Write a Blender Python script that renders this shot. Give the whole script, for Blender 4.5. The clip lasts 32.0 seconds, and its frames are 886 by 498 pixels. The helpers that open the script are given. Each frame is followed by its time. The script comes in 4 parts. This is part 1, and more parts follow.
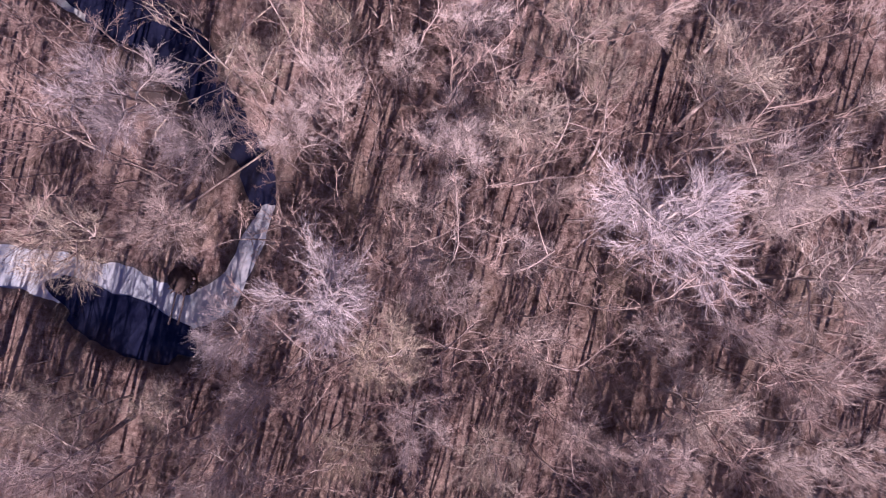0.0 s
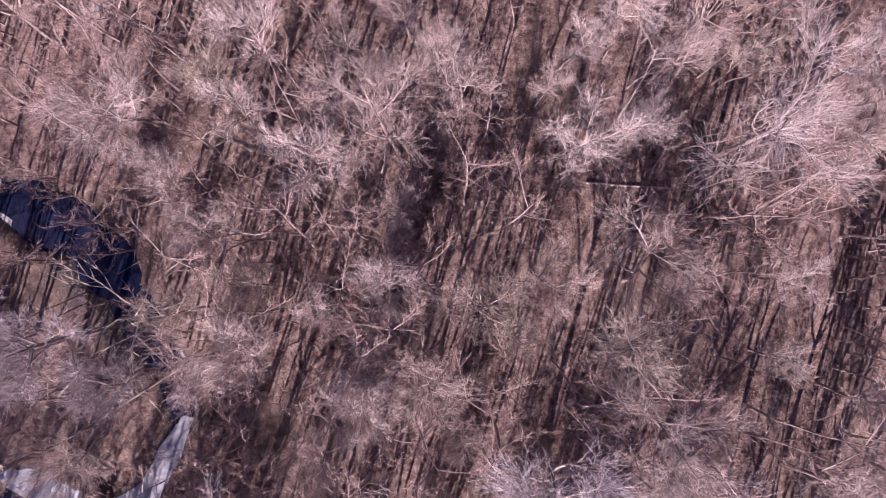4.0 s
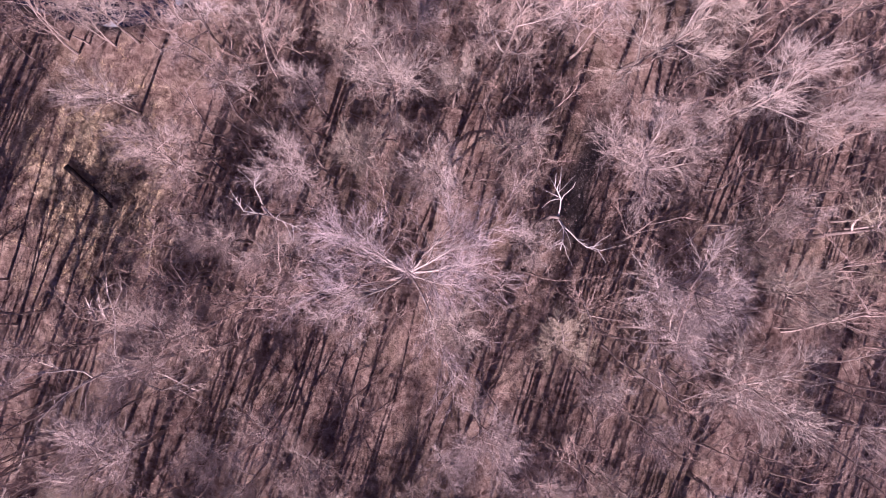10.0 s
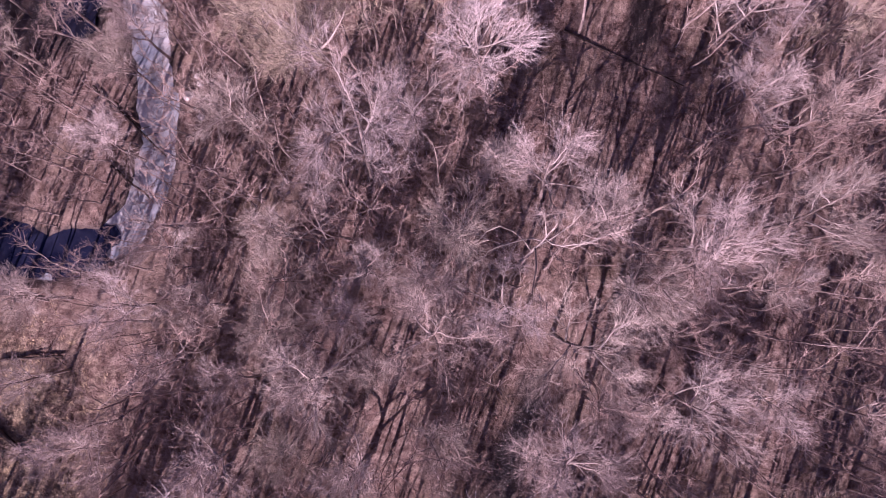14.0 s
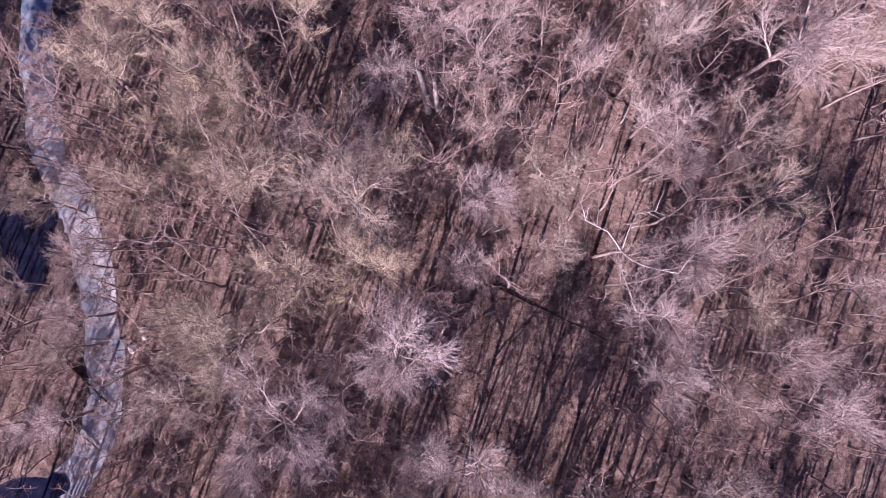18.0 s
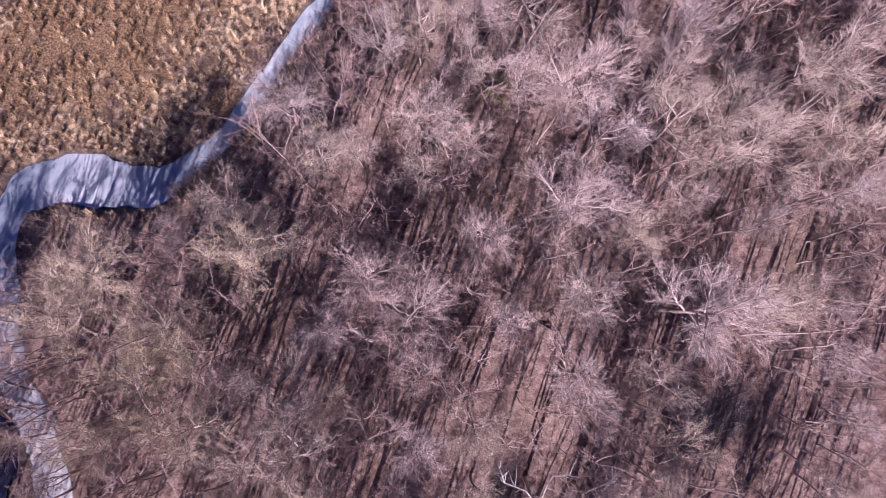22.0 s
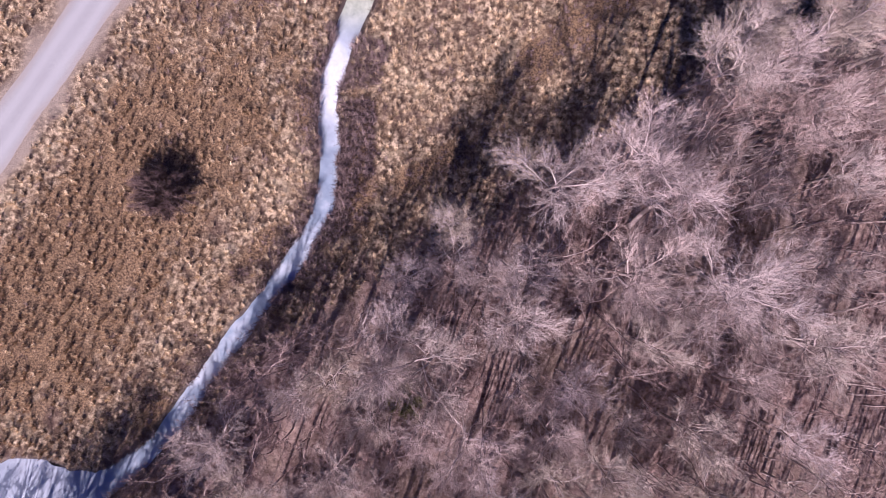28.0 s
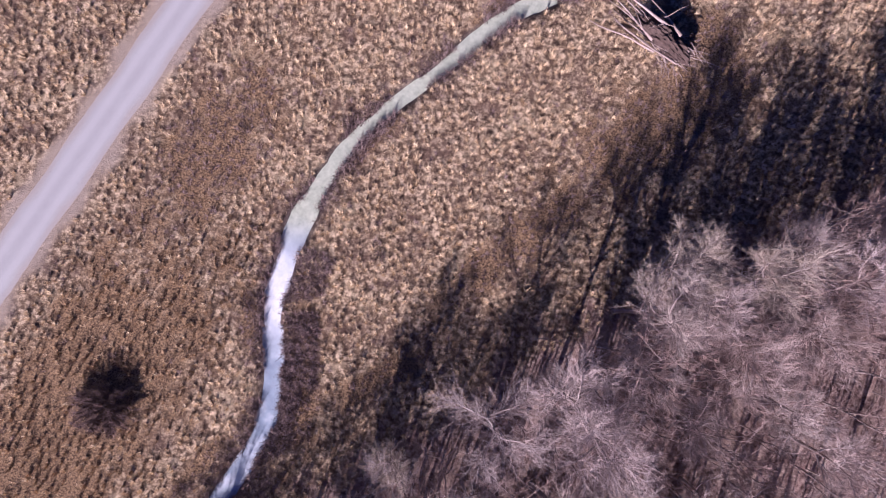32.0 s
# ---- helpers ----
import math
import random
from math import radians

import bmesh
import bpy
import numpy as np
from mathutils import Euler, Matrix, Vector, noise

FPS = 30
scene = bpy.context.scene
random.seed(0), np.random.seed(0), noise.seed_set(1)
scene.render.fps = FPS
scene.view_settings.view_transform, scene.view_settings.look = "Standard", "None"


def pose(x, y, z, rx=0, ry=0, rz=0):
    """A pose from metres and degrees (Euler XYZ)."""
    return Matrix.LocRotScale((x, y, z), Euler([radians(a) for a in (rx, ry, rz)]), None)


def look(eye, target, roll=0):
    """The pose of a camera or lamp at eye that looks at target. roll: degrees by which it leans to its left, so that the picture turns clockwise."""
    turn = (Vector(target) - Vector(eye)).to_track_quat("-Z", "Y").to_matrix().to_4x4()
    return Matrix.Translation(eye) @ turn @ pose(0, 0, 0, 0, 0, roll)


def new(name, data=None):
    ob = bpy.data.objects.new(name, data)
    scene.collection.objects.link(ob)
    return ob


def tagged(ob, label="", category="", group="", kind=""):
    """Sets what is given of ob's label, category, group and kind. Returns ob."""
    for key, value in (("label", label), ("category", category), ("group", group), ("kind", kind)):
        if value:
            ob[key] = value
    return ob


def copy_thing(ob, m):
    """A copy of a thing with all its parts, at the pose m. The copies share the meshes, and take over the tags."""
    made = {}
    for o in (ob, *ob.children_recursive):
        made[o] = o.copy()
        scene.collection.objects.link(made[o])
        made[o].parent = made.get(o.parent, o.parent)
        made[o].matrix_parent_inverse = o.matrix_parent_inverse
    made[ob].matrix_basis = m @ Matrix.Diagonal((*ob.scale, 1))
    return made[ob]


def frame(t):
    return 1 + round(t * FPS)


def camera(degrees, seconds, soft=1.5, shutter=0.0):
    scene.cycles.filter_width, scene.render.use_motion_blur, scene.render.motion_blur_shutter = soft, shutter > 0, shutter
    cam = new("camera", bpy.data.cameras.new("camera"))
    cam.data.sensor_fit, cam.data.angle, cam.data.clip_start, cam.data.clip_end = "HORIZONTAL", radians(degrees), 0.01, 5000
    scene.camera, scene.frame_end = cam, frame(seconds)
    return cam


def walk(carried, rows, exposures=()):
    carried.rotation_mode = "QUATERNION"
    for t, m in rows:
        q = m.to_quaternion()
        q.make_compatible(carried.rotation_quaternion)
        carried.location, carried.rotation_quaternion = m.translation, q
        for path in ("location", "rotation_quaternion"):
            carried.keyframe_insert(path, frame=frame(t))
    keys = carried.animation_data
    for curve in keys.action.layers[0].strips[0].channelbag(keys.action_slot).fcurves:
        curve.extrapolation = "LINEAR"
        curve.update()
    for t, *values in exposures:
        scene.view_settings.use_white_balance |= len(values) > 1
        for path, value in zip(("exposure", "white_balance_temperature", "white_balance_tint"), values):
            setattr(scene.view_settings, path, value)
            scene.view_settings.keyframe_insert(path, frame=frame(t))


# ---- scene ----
cam = camera(66.0, 32.0, soft=1.1)
PATH = [
    (0, -0.000, -0.000, 52.612, 0.379, 1.015, -1.093),
    (0.5, 0.632, 1.848, 52.505, 0.351, 1.094, -1.198),
    (1, 1.336, 3.737, 52.448, 0.390, 1.147, -1.144),
    (1.5, 1.999, 5.659, 52.492, 0.531, 1.017, -1.009),
    (2, 2.619, 7.592, 52.512, 0.764, 0.781, -0.902),
    (2.5, 3.200, 9.454, 52.490, 1.122, 0.503, -0.747),
    (3, 3.907, 11.480, 52.691, 1.403, 0.312, -0.426),
    (3.5, 4.695, 13.786, 52.940, 1.407, 0.246, 0.145),
    (5.5, 8.200, 24.217, 54.563, 0.414, -0.022, 2.237),
    (6, 8.812, 26.735, 54.655, 0.498, -0.159, 2.430),
    (6.5, 9.409, 29.101, 54.722, 0.593, -0.226, 2.629),
    (7, 10.005, 31.405, 54.804, 0.771, -0.307, 2.828),
    (7.5, 10.629, 33.824, 54.807, 0.834, -0.343, 2.880),
    (8, 11.242, 36.307, 54.777, 0.851, -0.362, 3.039),
    (8.5, 11.802, 38.762, 54.697, 0.907, -0.422, 3.193),
    (9, 12.361, 41.083, 54.697, 1.183, -0.529, 3.441),
    (9.5, 12.918, 43.448, 54.626, 1.367, -0.524, 3.443),
    (10, 13.472, 45.883, 54.638, 1.480, -0.558, 3.662),
    (10.5, 14.037, 48.341, 54.575, 1.600, -0.588, 3.834),
    (11, 14.684, 50.761, 54.495, 1.793, -0.520, 3.972),
    (11.5, 15.384, 53.237, 54.312, 2.019, -0.291, 4.141),
    (12, 16.009, 55.650, 54.187, 2.267, -0.092, 4.225),
    (12.5, 16.490, 57.881, 54.222, 2.701, -0.114, 4.331),
    (13, 16.850, 60.054, 54.223, 3.207, -0.295, 4.343),
    (13.5, 17.240, 62.366, 54.626, 3.620, -0.433, 4.438),
    (14, 17.743, 64.728, 55.172, 3.997, -0.444, 4.512),
    (14.5, 18.207, 67.269, 55.706, 4.152, -0.448, 4.637),
    (16.5, 20.526, 79.462, 58.069, 2.708, -0.068, 5.014),
    (17, 20.915, 82.088, 58.694, 2.635, -0.135, 4.922),
    (17.5, 21.067, 84.699, 59.132, 2.881, -0.480, 4.797),
    (18, 21.134, 87.064, 59.362, 3.043, -0.892, 4.728),
    (18.5, 21.351, 89.523, 59.762, 3.256, -1.189, 4.637),
    (19, 21.815, 92.051, 60.370, 3.540, -1.232, 4.677),
    (19.5, 22.411, 94.484, 61.097, 3.652, -1.107, 4.817),
    (20, 23.027, 96.896, 61.708, 3.781, -0.973, 4.800),
    (20.5, 23.623, 99.275, 62.331, 3.936, -0.866, 4.881),
    (21, 24.163, 101.746, 62.875, 3.963, -0.810, 5.004),
    (21.5, 24.636, 104.293, 63.573, 3.937, -0.811, 5.009),
    (22, 25.120, 106.909, 64.256, 3.710, -0.730, 5.000),
    (22.5, 25.682, 109.727, 64.998, 3.418, -0.664, 5.094),
    (23, 26.308, 112.499, 65.553, 3.232, -0.559, 5.148),
    (23.5, 26.865, 115.280, 66.138, 3.052, -0.502, 5.209),
    (24, 27.315, 118.112, 66.780, 2.825, -0.515, 5.265),
    (24.5, 27.693, 120.914, 67.388, 2.672, -0.569, 5.376),
    (25, 28.046, 123.674, 67.955, 2.592, -0.656, 5.545),
    (25.5, 28.407, 126.269, 68.518, 2.507, -0.699, 5.615),
    (26, 28.960, 128.951, 69.115, 2.672, -0.674, 5.782),
    (26.5, 29.379, 131.600, 69.592, 2.686, -0.691, 5.827),
    (28.5, 30.567, 142.416, 71.848, 2.596, -1.079, 5.999),
    (29, 30.984, 145.055, 72.128, 2.660, -1.050, 6.026),
    (29.5, 31.433, 147.698, 72.220, 2.750, -1.027, 6.054),
    (30, 31.885, 150.367, 72.338, 2.851, -1.016, 6.068),
    (30.5, 32.269, 153.241, 72.477, 2.868, -1.075, 6.148),
    (31, 32.640, 156.247, 72.550, 2.844, -1.126, 6.165),
    (31.5, 33.105, 159.242, 72.586, 2.869, -1.141, 6.167),
    (32, 33.627, 162.247, 72.647, 2.890, -1.145, 6.185),
]
walk(cam, [(t, pose(x, y, z, rx, ry, rz)) for t, x, y, z, rx, ry, rz in PATH], [(0, 1.24, 4640, 67), (3, 1.26, 4640, 67), (6, 1.2, 4680, 64), (9, 1.19, 4740, 71), (11, 1.09, 4740, 76), (14, 1.02, 4740, 81), (18, 1.09, 4590, 71), (24, 1.18, 4560, 68), (29, 1.08, 4530, 65), (32, 0.97, 4490, 65)])

# ---- world, sun and exposure ----
SUN_UP, SUN_TURN = 28.0, 195.0
world = bpy.data.worlds.new("world")
scene.world = world
world.use_nodes = True
wn = world.node_tree
sky = wn.nodes.new("ShaderNodeTexSky")
sky.sky_type, sky.sun_disc = "NISHITA", False
sky.sun_elevation, sky.sun_rotation = radians(SUN_UP), radians(SUN_TURN)
sky.ozone_density = 10.0
wn.links.new(sky.outputs[0], wn.nodes["Background"].inputs[0])
wn.nodes["Background"].inputs[1].default_value = 0.0125
sun = new("sun", bpy.data.lights.new("sun", "SUN"))
sun.data.energy, sun.data.angle, sun.data.color = 5.4, radians(0.5), (1.0, 0.79, 0.35)
up, turn = radians(SUN_UP), radians(SUN_TURN)
SUN_FROM = Vector((math.sin(turn) * math.cos(up), math.cos(turn) * math.cos(up), math.sin(up)))
sun.matrix_world = look(SUN_FROM * 100, (0, 0, 0))


# ---- materials ----
class Nodes:
    """A small builder for one node material."""

    def __init__(self, name, rough=0.9, specular=0.2):
        self.mat = bpy.data.materials.new(name)
        self.mat.use_nodes = True
        self.tree = self.mat.node_tree
        self.shader = self.tree.nodes["Principled BSDF"]
        self.shader.inputs["Roughness"].default_value = rough
        self.shader.inputs["Specular IOR Level"].default_value = specular
        self.place = self.add("ShaderNodeNewGeometry").outputs["Position"]

    def add(self, kind, **values):
        node = self.tree.nodes.new(kind)
        for key, value in values.items():
            node.inputs[key.replace("_", " ")].default_value = value
        return node

    def link(self, a, b):
        self.tree.links.new(a, b)

    def noise(self, scale, detail=4.0, rough=0.6, where=None):
        node = self.add("ShaderNodeTexNoise", Scale=scale, Detail=detail, Roughness=rough)
        self.link(where or self.place, node.inputs["Vector"])
        return node.outputs["Fac"]

    def ramp(self, fac, *stops):
        node = self.add("ShaderNodeValToRGB")
        els = node.color_ramp.elements
        while len(els) < len(stops):
            els.new(0.5)
        for el, (at, colour) in zip(els, stops):
            el.position, el.color = at, (*colour, 1)
        self.link(fac, node.inputs[0])
        return node.outputs[0]

    def level(self, fac, low, high, a=0.0, b=1.0):
        node = self.add("ShaderNodeMapRange")
        for n, v in zip((1, 2, 3, 4), (low, high, a, b)):
            node.inputs[n].default_value = v
        self.link(fac, node.inputs[0])
        return node.outputs[0]

    def mix(self, fac, a, b, blend="MIX"):
        node = self.tree.nodes.new("ShaderNodeMix")
        node.data_type, node.blend_type = "RGBA", blend
        for socket, value in ((node.inputs[0], fac), (node.inputs[6], a), (node.inputs[7], b)):
            if isinstance(value, (int, float)):
                socket.default_value = value
            elif isinstance(value, tuple):
                socket.default_value = (*value, 1)
            else:
                self.link(value, socket)
        return node.outputs[2]

    def attribute(self, name):
        node = self.tree.nodes.new("ShaderNodeAttribute")
        node.attribute_name = name
        return node.outputs["Fac"]

    def finish(self, colour, bump=None, depth=0.02, rough=None):
        self.link(colour, self.shader.inputs["Base Color"])
        if bump is not None:
            node = self.add("ShaderNodeBump", Strength=0.8, Distance=depth)
            self.link(bump, node.inputs["Height"])
            self.link(node.outputs[0], self.shader.inputs["Normal"])
        if rough is not None:
            self.link(rough, self.shader.inputs["Roughness"])
        return self.mat


def bark_material(name, dark, light, rough=0.9):
    n = Nodes(name, rough)
    shade = n.tree.nodes.new("ShaderNodeObjectInfo").outputs["Random"]
    grain = n.noise(3.0, 6.0, 0.7)
    colour = n.ramp(grain, (0.3, dark), (0.72, light))
    colour = n.mix(n.level(shade, 0, 1, 0.0, 0.45), colour, tuple(0.55 * c for c in dark))
    return n.finish(colour, n.noise(14.0, 4.0), 0.02)


def twig_material(name, a, b, c):
    n = Nodes(name, 0.8)
    info = n.tree.nodes.new("ShaderNodeObjectInfo")
    geo = n.tree.nodes.new("ShaderNodeNewGeometry")
    tone = n.ramp(info.outputs["Random"], (0.0, a), (0.5, b), (1.0, c))
    colour = n.mix(n.level(geo.outputs["Random Per Island"], 0, 1, 0.0, 0.4), tone, tuple(0.5 * v for v in a))
    return n.finish(colour)


def ground_material():
    n = Nodes("ground_cover", 0.95, 0.1)
    big, mid, fine = n.noise(0.11, 3.0), n.noise(1.5, 6.0, 0.7), n.noise(5.0, 6.0, 0.75)
    litter = n.ramp(mid, (0.30, (0.040, 0.021, 0.019)), (0.47, (0.215, 0.15, 0.127)), (0.66, (0.44, 0.353, 0.296)))
    litter = n.mix(n.level(fine, 0.42, 0.7, 0.0, 0.5), litter, (0.065, 0.038, 0.032))
    bare = n.noise(0.33, 4.0, 0.65)
    litter = n.mix(n.level(bare, 0.52, 0.68, 0.0, 0.55), litter, n.mix(fine, (0.52, 0.42, 0.32), (0.30, 0.22, 0.17)))
    litter = n.mix(n.level(bare, 0.46, 0.32, 0.0, 0.6), litter, (0.05, 0.031, 0.028))
    litter = n.mix(n.level(big, 0.5, 0.7, 0.0, 0.45), litter, (0.22, 0.175, 0.115))
    straw = n.ramp(mid, (0.38, (0.065, 0.045, 0.032)), (0.49, (0.24, 0.18, 0.105)), (0.60, (0.70, 0.58, 0.37)))
    straw = n.mix(n.level(fine, 0.47, 0.64, 0.0, 0.75), straw, (0.085, 0.056, 0.038))
    russet = n.mix(n.level(fine, 0.4, 0.58), (0.37, 0.26, 0.13), (0.075, 0.05, 0.034))
    sweep = n.noise(0.24, 4.0, 0.7)
    straw = n.mix(n.level(sweep, 0.50, 0.36, 0.0, 0.7), straw, n.mix(fine, (0.17, 0.115, 0.085), (0.07, 0.047, 0.038)))
    straw = n.mix(n.level(sweep, 0.56, 0.70, 0.0, 0.6), straw, n.mix(fine, (0.80, 0.70, 0.44), (0.30, 0.24, 0.13)))
    straw = n.mix(n.attribute("russet"), straw, russet)
    gravel = n.mix(n.level(n.noise(9.0, 5.0, 0.75), 0.35, 0.65), (0.24, 0.205, 0.155), (0.48, 0.415, 0.32))
    n.link(n.level(n.attribute("bank"), 0.3, 1.0, 0.1, 0.6), n.shader.inputs["Specular IOR Level"])
    # colour of the bank mud, and of the shade painted on the ground
    mud_and_shade = n.mix(n.level(fine, 0.3, 0.7), (0.018, 0.014, 0.016), (0.07, 0.052, 0.048))
    colour = n.mix(n.attribute("field"), litter, straw)
    colour = n.mix(n.attribute("gravel"), colour, gravel)
    colour = n.mix(n.attribute("bank"), colour, mud_and_shade)
    return n.finish(colour, n.mix(0.6, mid, fine), 0.35, n.level(n.attribute("bank"), 0.3, 1.0, 0.95, 0.3))


def straw_material(name, *tones):
    n = Nodes(name, 0.85)
    geo = n.tree.nodes.new("ShaderNodeNewGeometry")
    stops = [(i / (len(tones) - 1), t) for i, t in enumerate(tones)]
    patch = n.add("ShaderNodeMath")
    patch.operation = "MULTIPLY_ADD"
    n.link(geo.outputs["Random Per Island"], patch.inputs[0])
    patch.inputs[1].default_value = 0.30
    n.link(n.level(n.noise(1.0, 3.0), 0.38, 0.60, 0.0, 0.70), patch.inputs[2])
    sweep = n.noise(0.24, 4.0, 0.7)
    colour = n.ramp(patch.outputs[0], *stops)
    colour = n.mix(n.level(sweep, 0.50, 0.36, 0.0, 0.55), colour, tuple(0.5 * a + 0.5 * b for a, b in zip(tones[0], tones[1])))
    return n.finish(colour)


def ice_material():
    n = Nodes("creek_ice", 0.35, 0.5)
    patch, fine = n.noise(0.22, 4.0), n.noise(1.8, 5.0, 0.65)
    colour = n.ramp(patch, (0.36, (0.17, 0.23, 0.32)), (0.50, (0.29, 0.37, 0.46)), (0.64, (0.56, 0.64, 0.70)))
    colour = n.mix(n.level(fine, 0.48, 0.75, 0.0, 0.5), colour, (0.30, 0.35, 0.42))
    colour = n.mix(n.level(n.attribute("snow"), 0.0, 1.0, 0.0, 0.9), colour, n.mix(n.level(fine, 0.35, 0.7), (0.88, 0.93, 0.93), (0.66, 0.74, 0.80)))
    colour = n.mix(n.attribute("grey"), colour, n.mix(n.level(fine, 0.35, 0.65), n.ramp(patch, (0.36, (0.15, 0.165, 0.20)), (0.5, (0.32, 0.335, 0.36)), (0.64, (0.50, 0.50, 0.50))), n.ramp(patch, (0.38, (0.24, 0.27, 0.34)), (0.60, (0.60, 0.60, 0.60)))))
    colour = n.mix(n.attribute("silt"), colour, n.mix(n.level(fine, 0.3, 0.7), (0.33, 0.385, 0.29), (0.52, 0.575, 0.45)))
    return n.finish(colour, fine, 0.02, n.level(fine, 0.3, 0.7, 0.25, 0.6))


def water_material():
    n = Nodes("dark_water", 0.08, 0.5)
    colour = n.mix(n.level(n.noise(0.8, 4.0), 0.35, 0.7), (0.008, 0.009, 0.026), (0.022, 0.025, 0.055))
    return n.finish(colour, n.noise(3.0, 3.0), 0.01)


def road_material():
    n = Nodes("gravel_road", 0.9, 0.2)
    track = n.attribute("track")
    wear = n.noise(0.35, 5.0, 0.6)
    grit = n.noise(12.0, 5.0, 0.75)
    colour = n.ramp(grit, (0.3, (0.30, 0.315, 0.315)), (0.7, (0.43, 0.445, 0.44)))
    colour = n.mix(n.level(wear, 0.35, 0.7, 0.0, 0.35), colour, (0.31, 0.31, 0.31))
    colour = n.mix(track, colour, (0.48, 0.50, 0.49))
    colour = n.mix(n.level(n.attribute("verge"), 0.0, 1.0, 0.0, 0.7), colour, n.mix(n.level(grit, 0.35, 0.65), (0.26, 0.235, 0.20), (0.44, 0.40, 0.33)))
    return n.finish(colour, grit, 0.02)


GROUND = ground_material()
ROAD = road_material()
ICE = ice_material()
WATER = water_material()
BARK = bark_material("grey_bark", (0.20, 0.155, 0.14), (0.46, 0.39, 0.355))
PALE_BARK = bark_material("pale_bark", (0.33, 0.28, 0.255), (0.60, 0.545, 0.505), 0.75)
LIMB_BARK = bark_material("limb_bark", (0.34, 0.28, 0.25), (0.64, 0.57, 0.53), 0.85)
YOUNG_TWIG = twig_material("young_twigs", (0.40, 0.30, 0.25), (0.46, 0.365, 0.325), (0.41, 0.33, 0.235))
TWIG = twig_material("twigs", (0.47, 0.385, 0.33), (0.56, 0.49, 0.465), (0.49, 0.425, 0.31))
SILVER = twig_material("silvery_twigs", (0.53, 0.465, 0.445), (0.58, 0.53, 0.53), (0.56, 0.49, 0.46))
TAN = twig_material("tan_twigs", (0.50, 0.43, 0.30), (0.56, 0.49, 0.36), (0.47, 0.40, 0.26))
MAUVE = twig_material("mauve_twigs", (0.50, 0.425, 0.43), (0.52, 0.45, 0.455), (0.50, 0.43, 0.42))
DEAD_WOOD = bark_material("weathered_wood", (0.26, 0.20, 0.17), (0.56, 0.48, 0.43))
DARK_WOOD = bark_material("wet_dark_wood", (0.03, 0.022, 0.02), (0.11, 0.08, 0.07))
STRAW = straw_material("dry_grass_blades", (0.22, 0.155, 0.085), (0.62, 0.49, 0.28), (0.78, 0.65, 0.40), (0.80, 0.69, 0.46))
RUSSET = straw_material("russet_grass_blades", (0.12, 0.08, 0.042), (0.38, 0.27, 0.135), (0.60, 0.46, 0.26))
DARK_BLADES = straw_material("dark_weed_blades", (0.08, 0.055, 0.05), (0.22, 0.165, 0.145), (0.34, 0.265, 0.235))
LEAVES = straw_material("fallen_leaves", (0.12, 0.075, 0.06), (0.24, 0.16, 0.13), (0.36, 0.26, 0.21))

# ---- plan of the land ----
CREEK_LOW = [(-75, 6), (-50, 2), (-35.7, -0.2), (-31.3, -1.2), (-26.8, -2.2), (-23.0, -3.6), (-19.8, -3.8), (-17.6, -2.2),
             (-16.0, 0.8), (-14.8, 3.8), (-15.0, 7.2), (-17.6, 10.2), (-20.2, 14.2), (-22.0, 17.2), (-24.5, 19.4), (-29, 20.5),
             (-39, 29), (-44, 46), (-36, 61), (-27, 67.5), (-21.8, 67.2), (-17, 65.4)]
CREEK_HIGH = [(-12.2, 65.4), (-8.4, 67.6), (-6.6, 71), (-6.1, 76), (-6.9, 80.5), (-8.3, 86.0), (-10.6, 91.6), (-13.2, 95.5),
              (-14.5, 100), (-15.6, 106), (-15.7, 110.3), (-14, 113.2), (-10, 114.7), (-5.2, 114.5), (-1.8, 114.9), (1.9, 117.9),
              (5.0, 121.6), (8.6, 128.2), (12.7, 135), (16.2, 141), (18.2, 146.5), (18.2, 152), (17.4, 157.6), (18.1, 162.4),
              (19.5, 168), (22.9, 175.2), (27.3, 180.5), (32.4, 185.4), (37.9, 191.1), (42.6, 194.4), (51, 199), (66, 206), (95, 214)]
CREEK = np.array(CREEK_LOW + CREEK_HIGH, float)
WIDTHS = np.interp(np.arange(len(CREEK)),
                   [0, 2, 5, 7, 9, 12, 14, 20, 24, 27, 32, 34, 35, 37, 40, 44, 46, 47, 49, 51, 54],
                   [3.0, 3.2, 3.4, 1.8, 1.4, 1.7, 2.4, 3.0, 2.6, 3.0, 2.4, 4.6, 4.0, 2.0, 1.9, 2.0, 2.4, 1.4, 1.5, 2.0, 2.4])
ROAD_WAY, ROAD_SIDE, ROAD_OFF, ROAD_WIDE = np.array((0.456, 0.890)), np.array((0.890, -0.456)), -82.5, 4.3
EDGE_X = [-400, -16, -5, 2, 8, 14, 22, 34, 48, 62, 80, 120, 400]
EDGE_Y = [112, 111, 112, 114, 123, 132, 138, 146, 158, 167, 178, 203, 330]


def smoothed(points, values, steps=6):
    """A rounded line through the points, with the values carried along."""
    out, carried = [], []
    last = len(points) - 1
    for i in range(last):
        a, b, c, e = (points[max(i - 1, 0)], points[i], points[i + 1], points[min(i + 2, last)])
        for k in range(steps):
            t = k / steps
            out.append(0.5 * (2 * b + (c - a) * t + (2 * a - 5 * b + 4 * c - e) * t * t + (3 * b - a - 3 * c + e) * t ** 3))
            carried.append(values[i] * (1 - t) + values[i + 1] * t)
    return np.array(out), np.array(carried)


LINE, WIDE = smoothed(CREEK, WIDTHS)
WIDE = WIDE * (1 + 0.13 * np.sin(np.arange(len(WIDE)) * 0.83) + 0.10 * np.sin(np.arange(len(WIDE)) * 2.1 + 1.0))
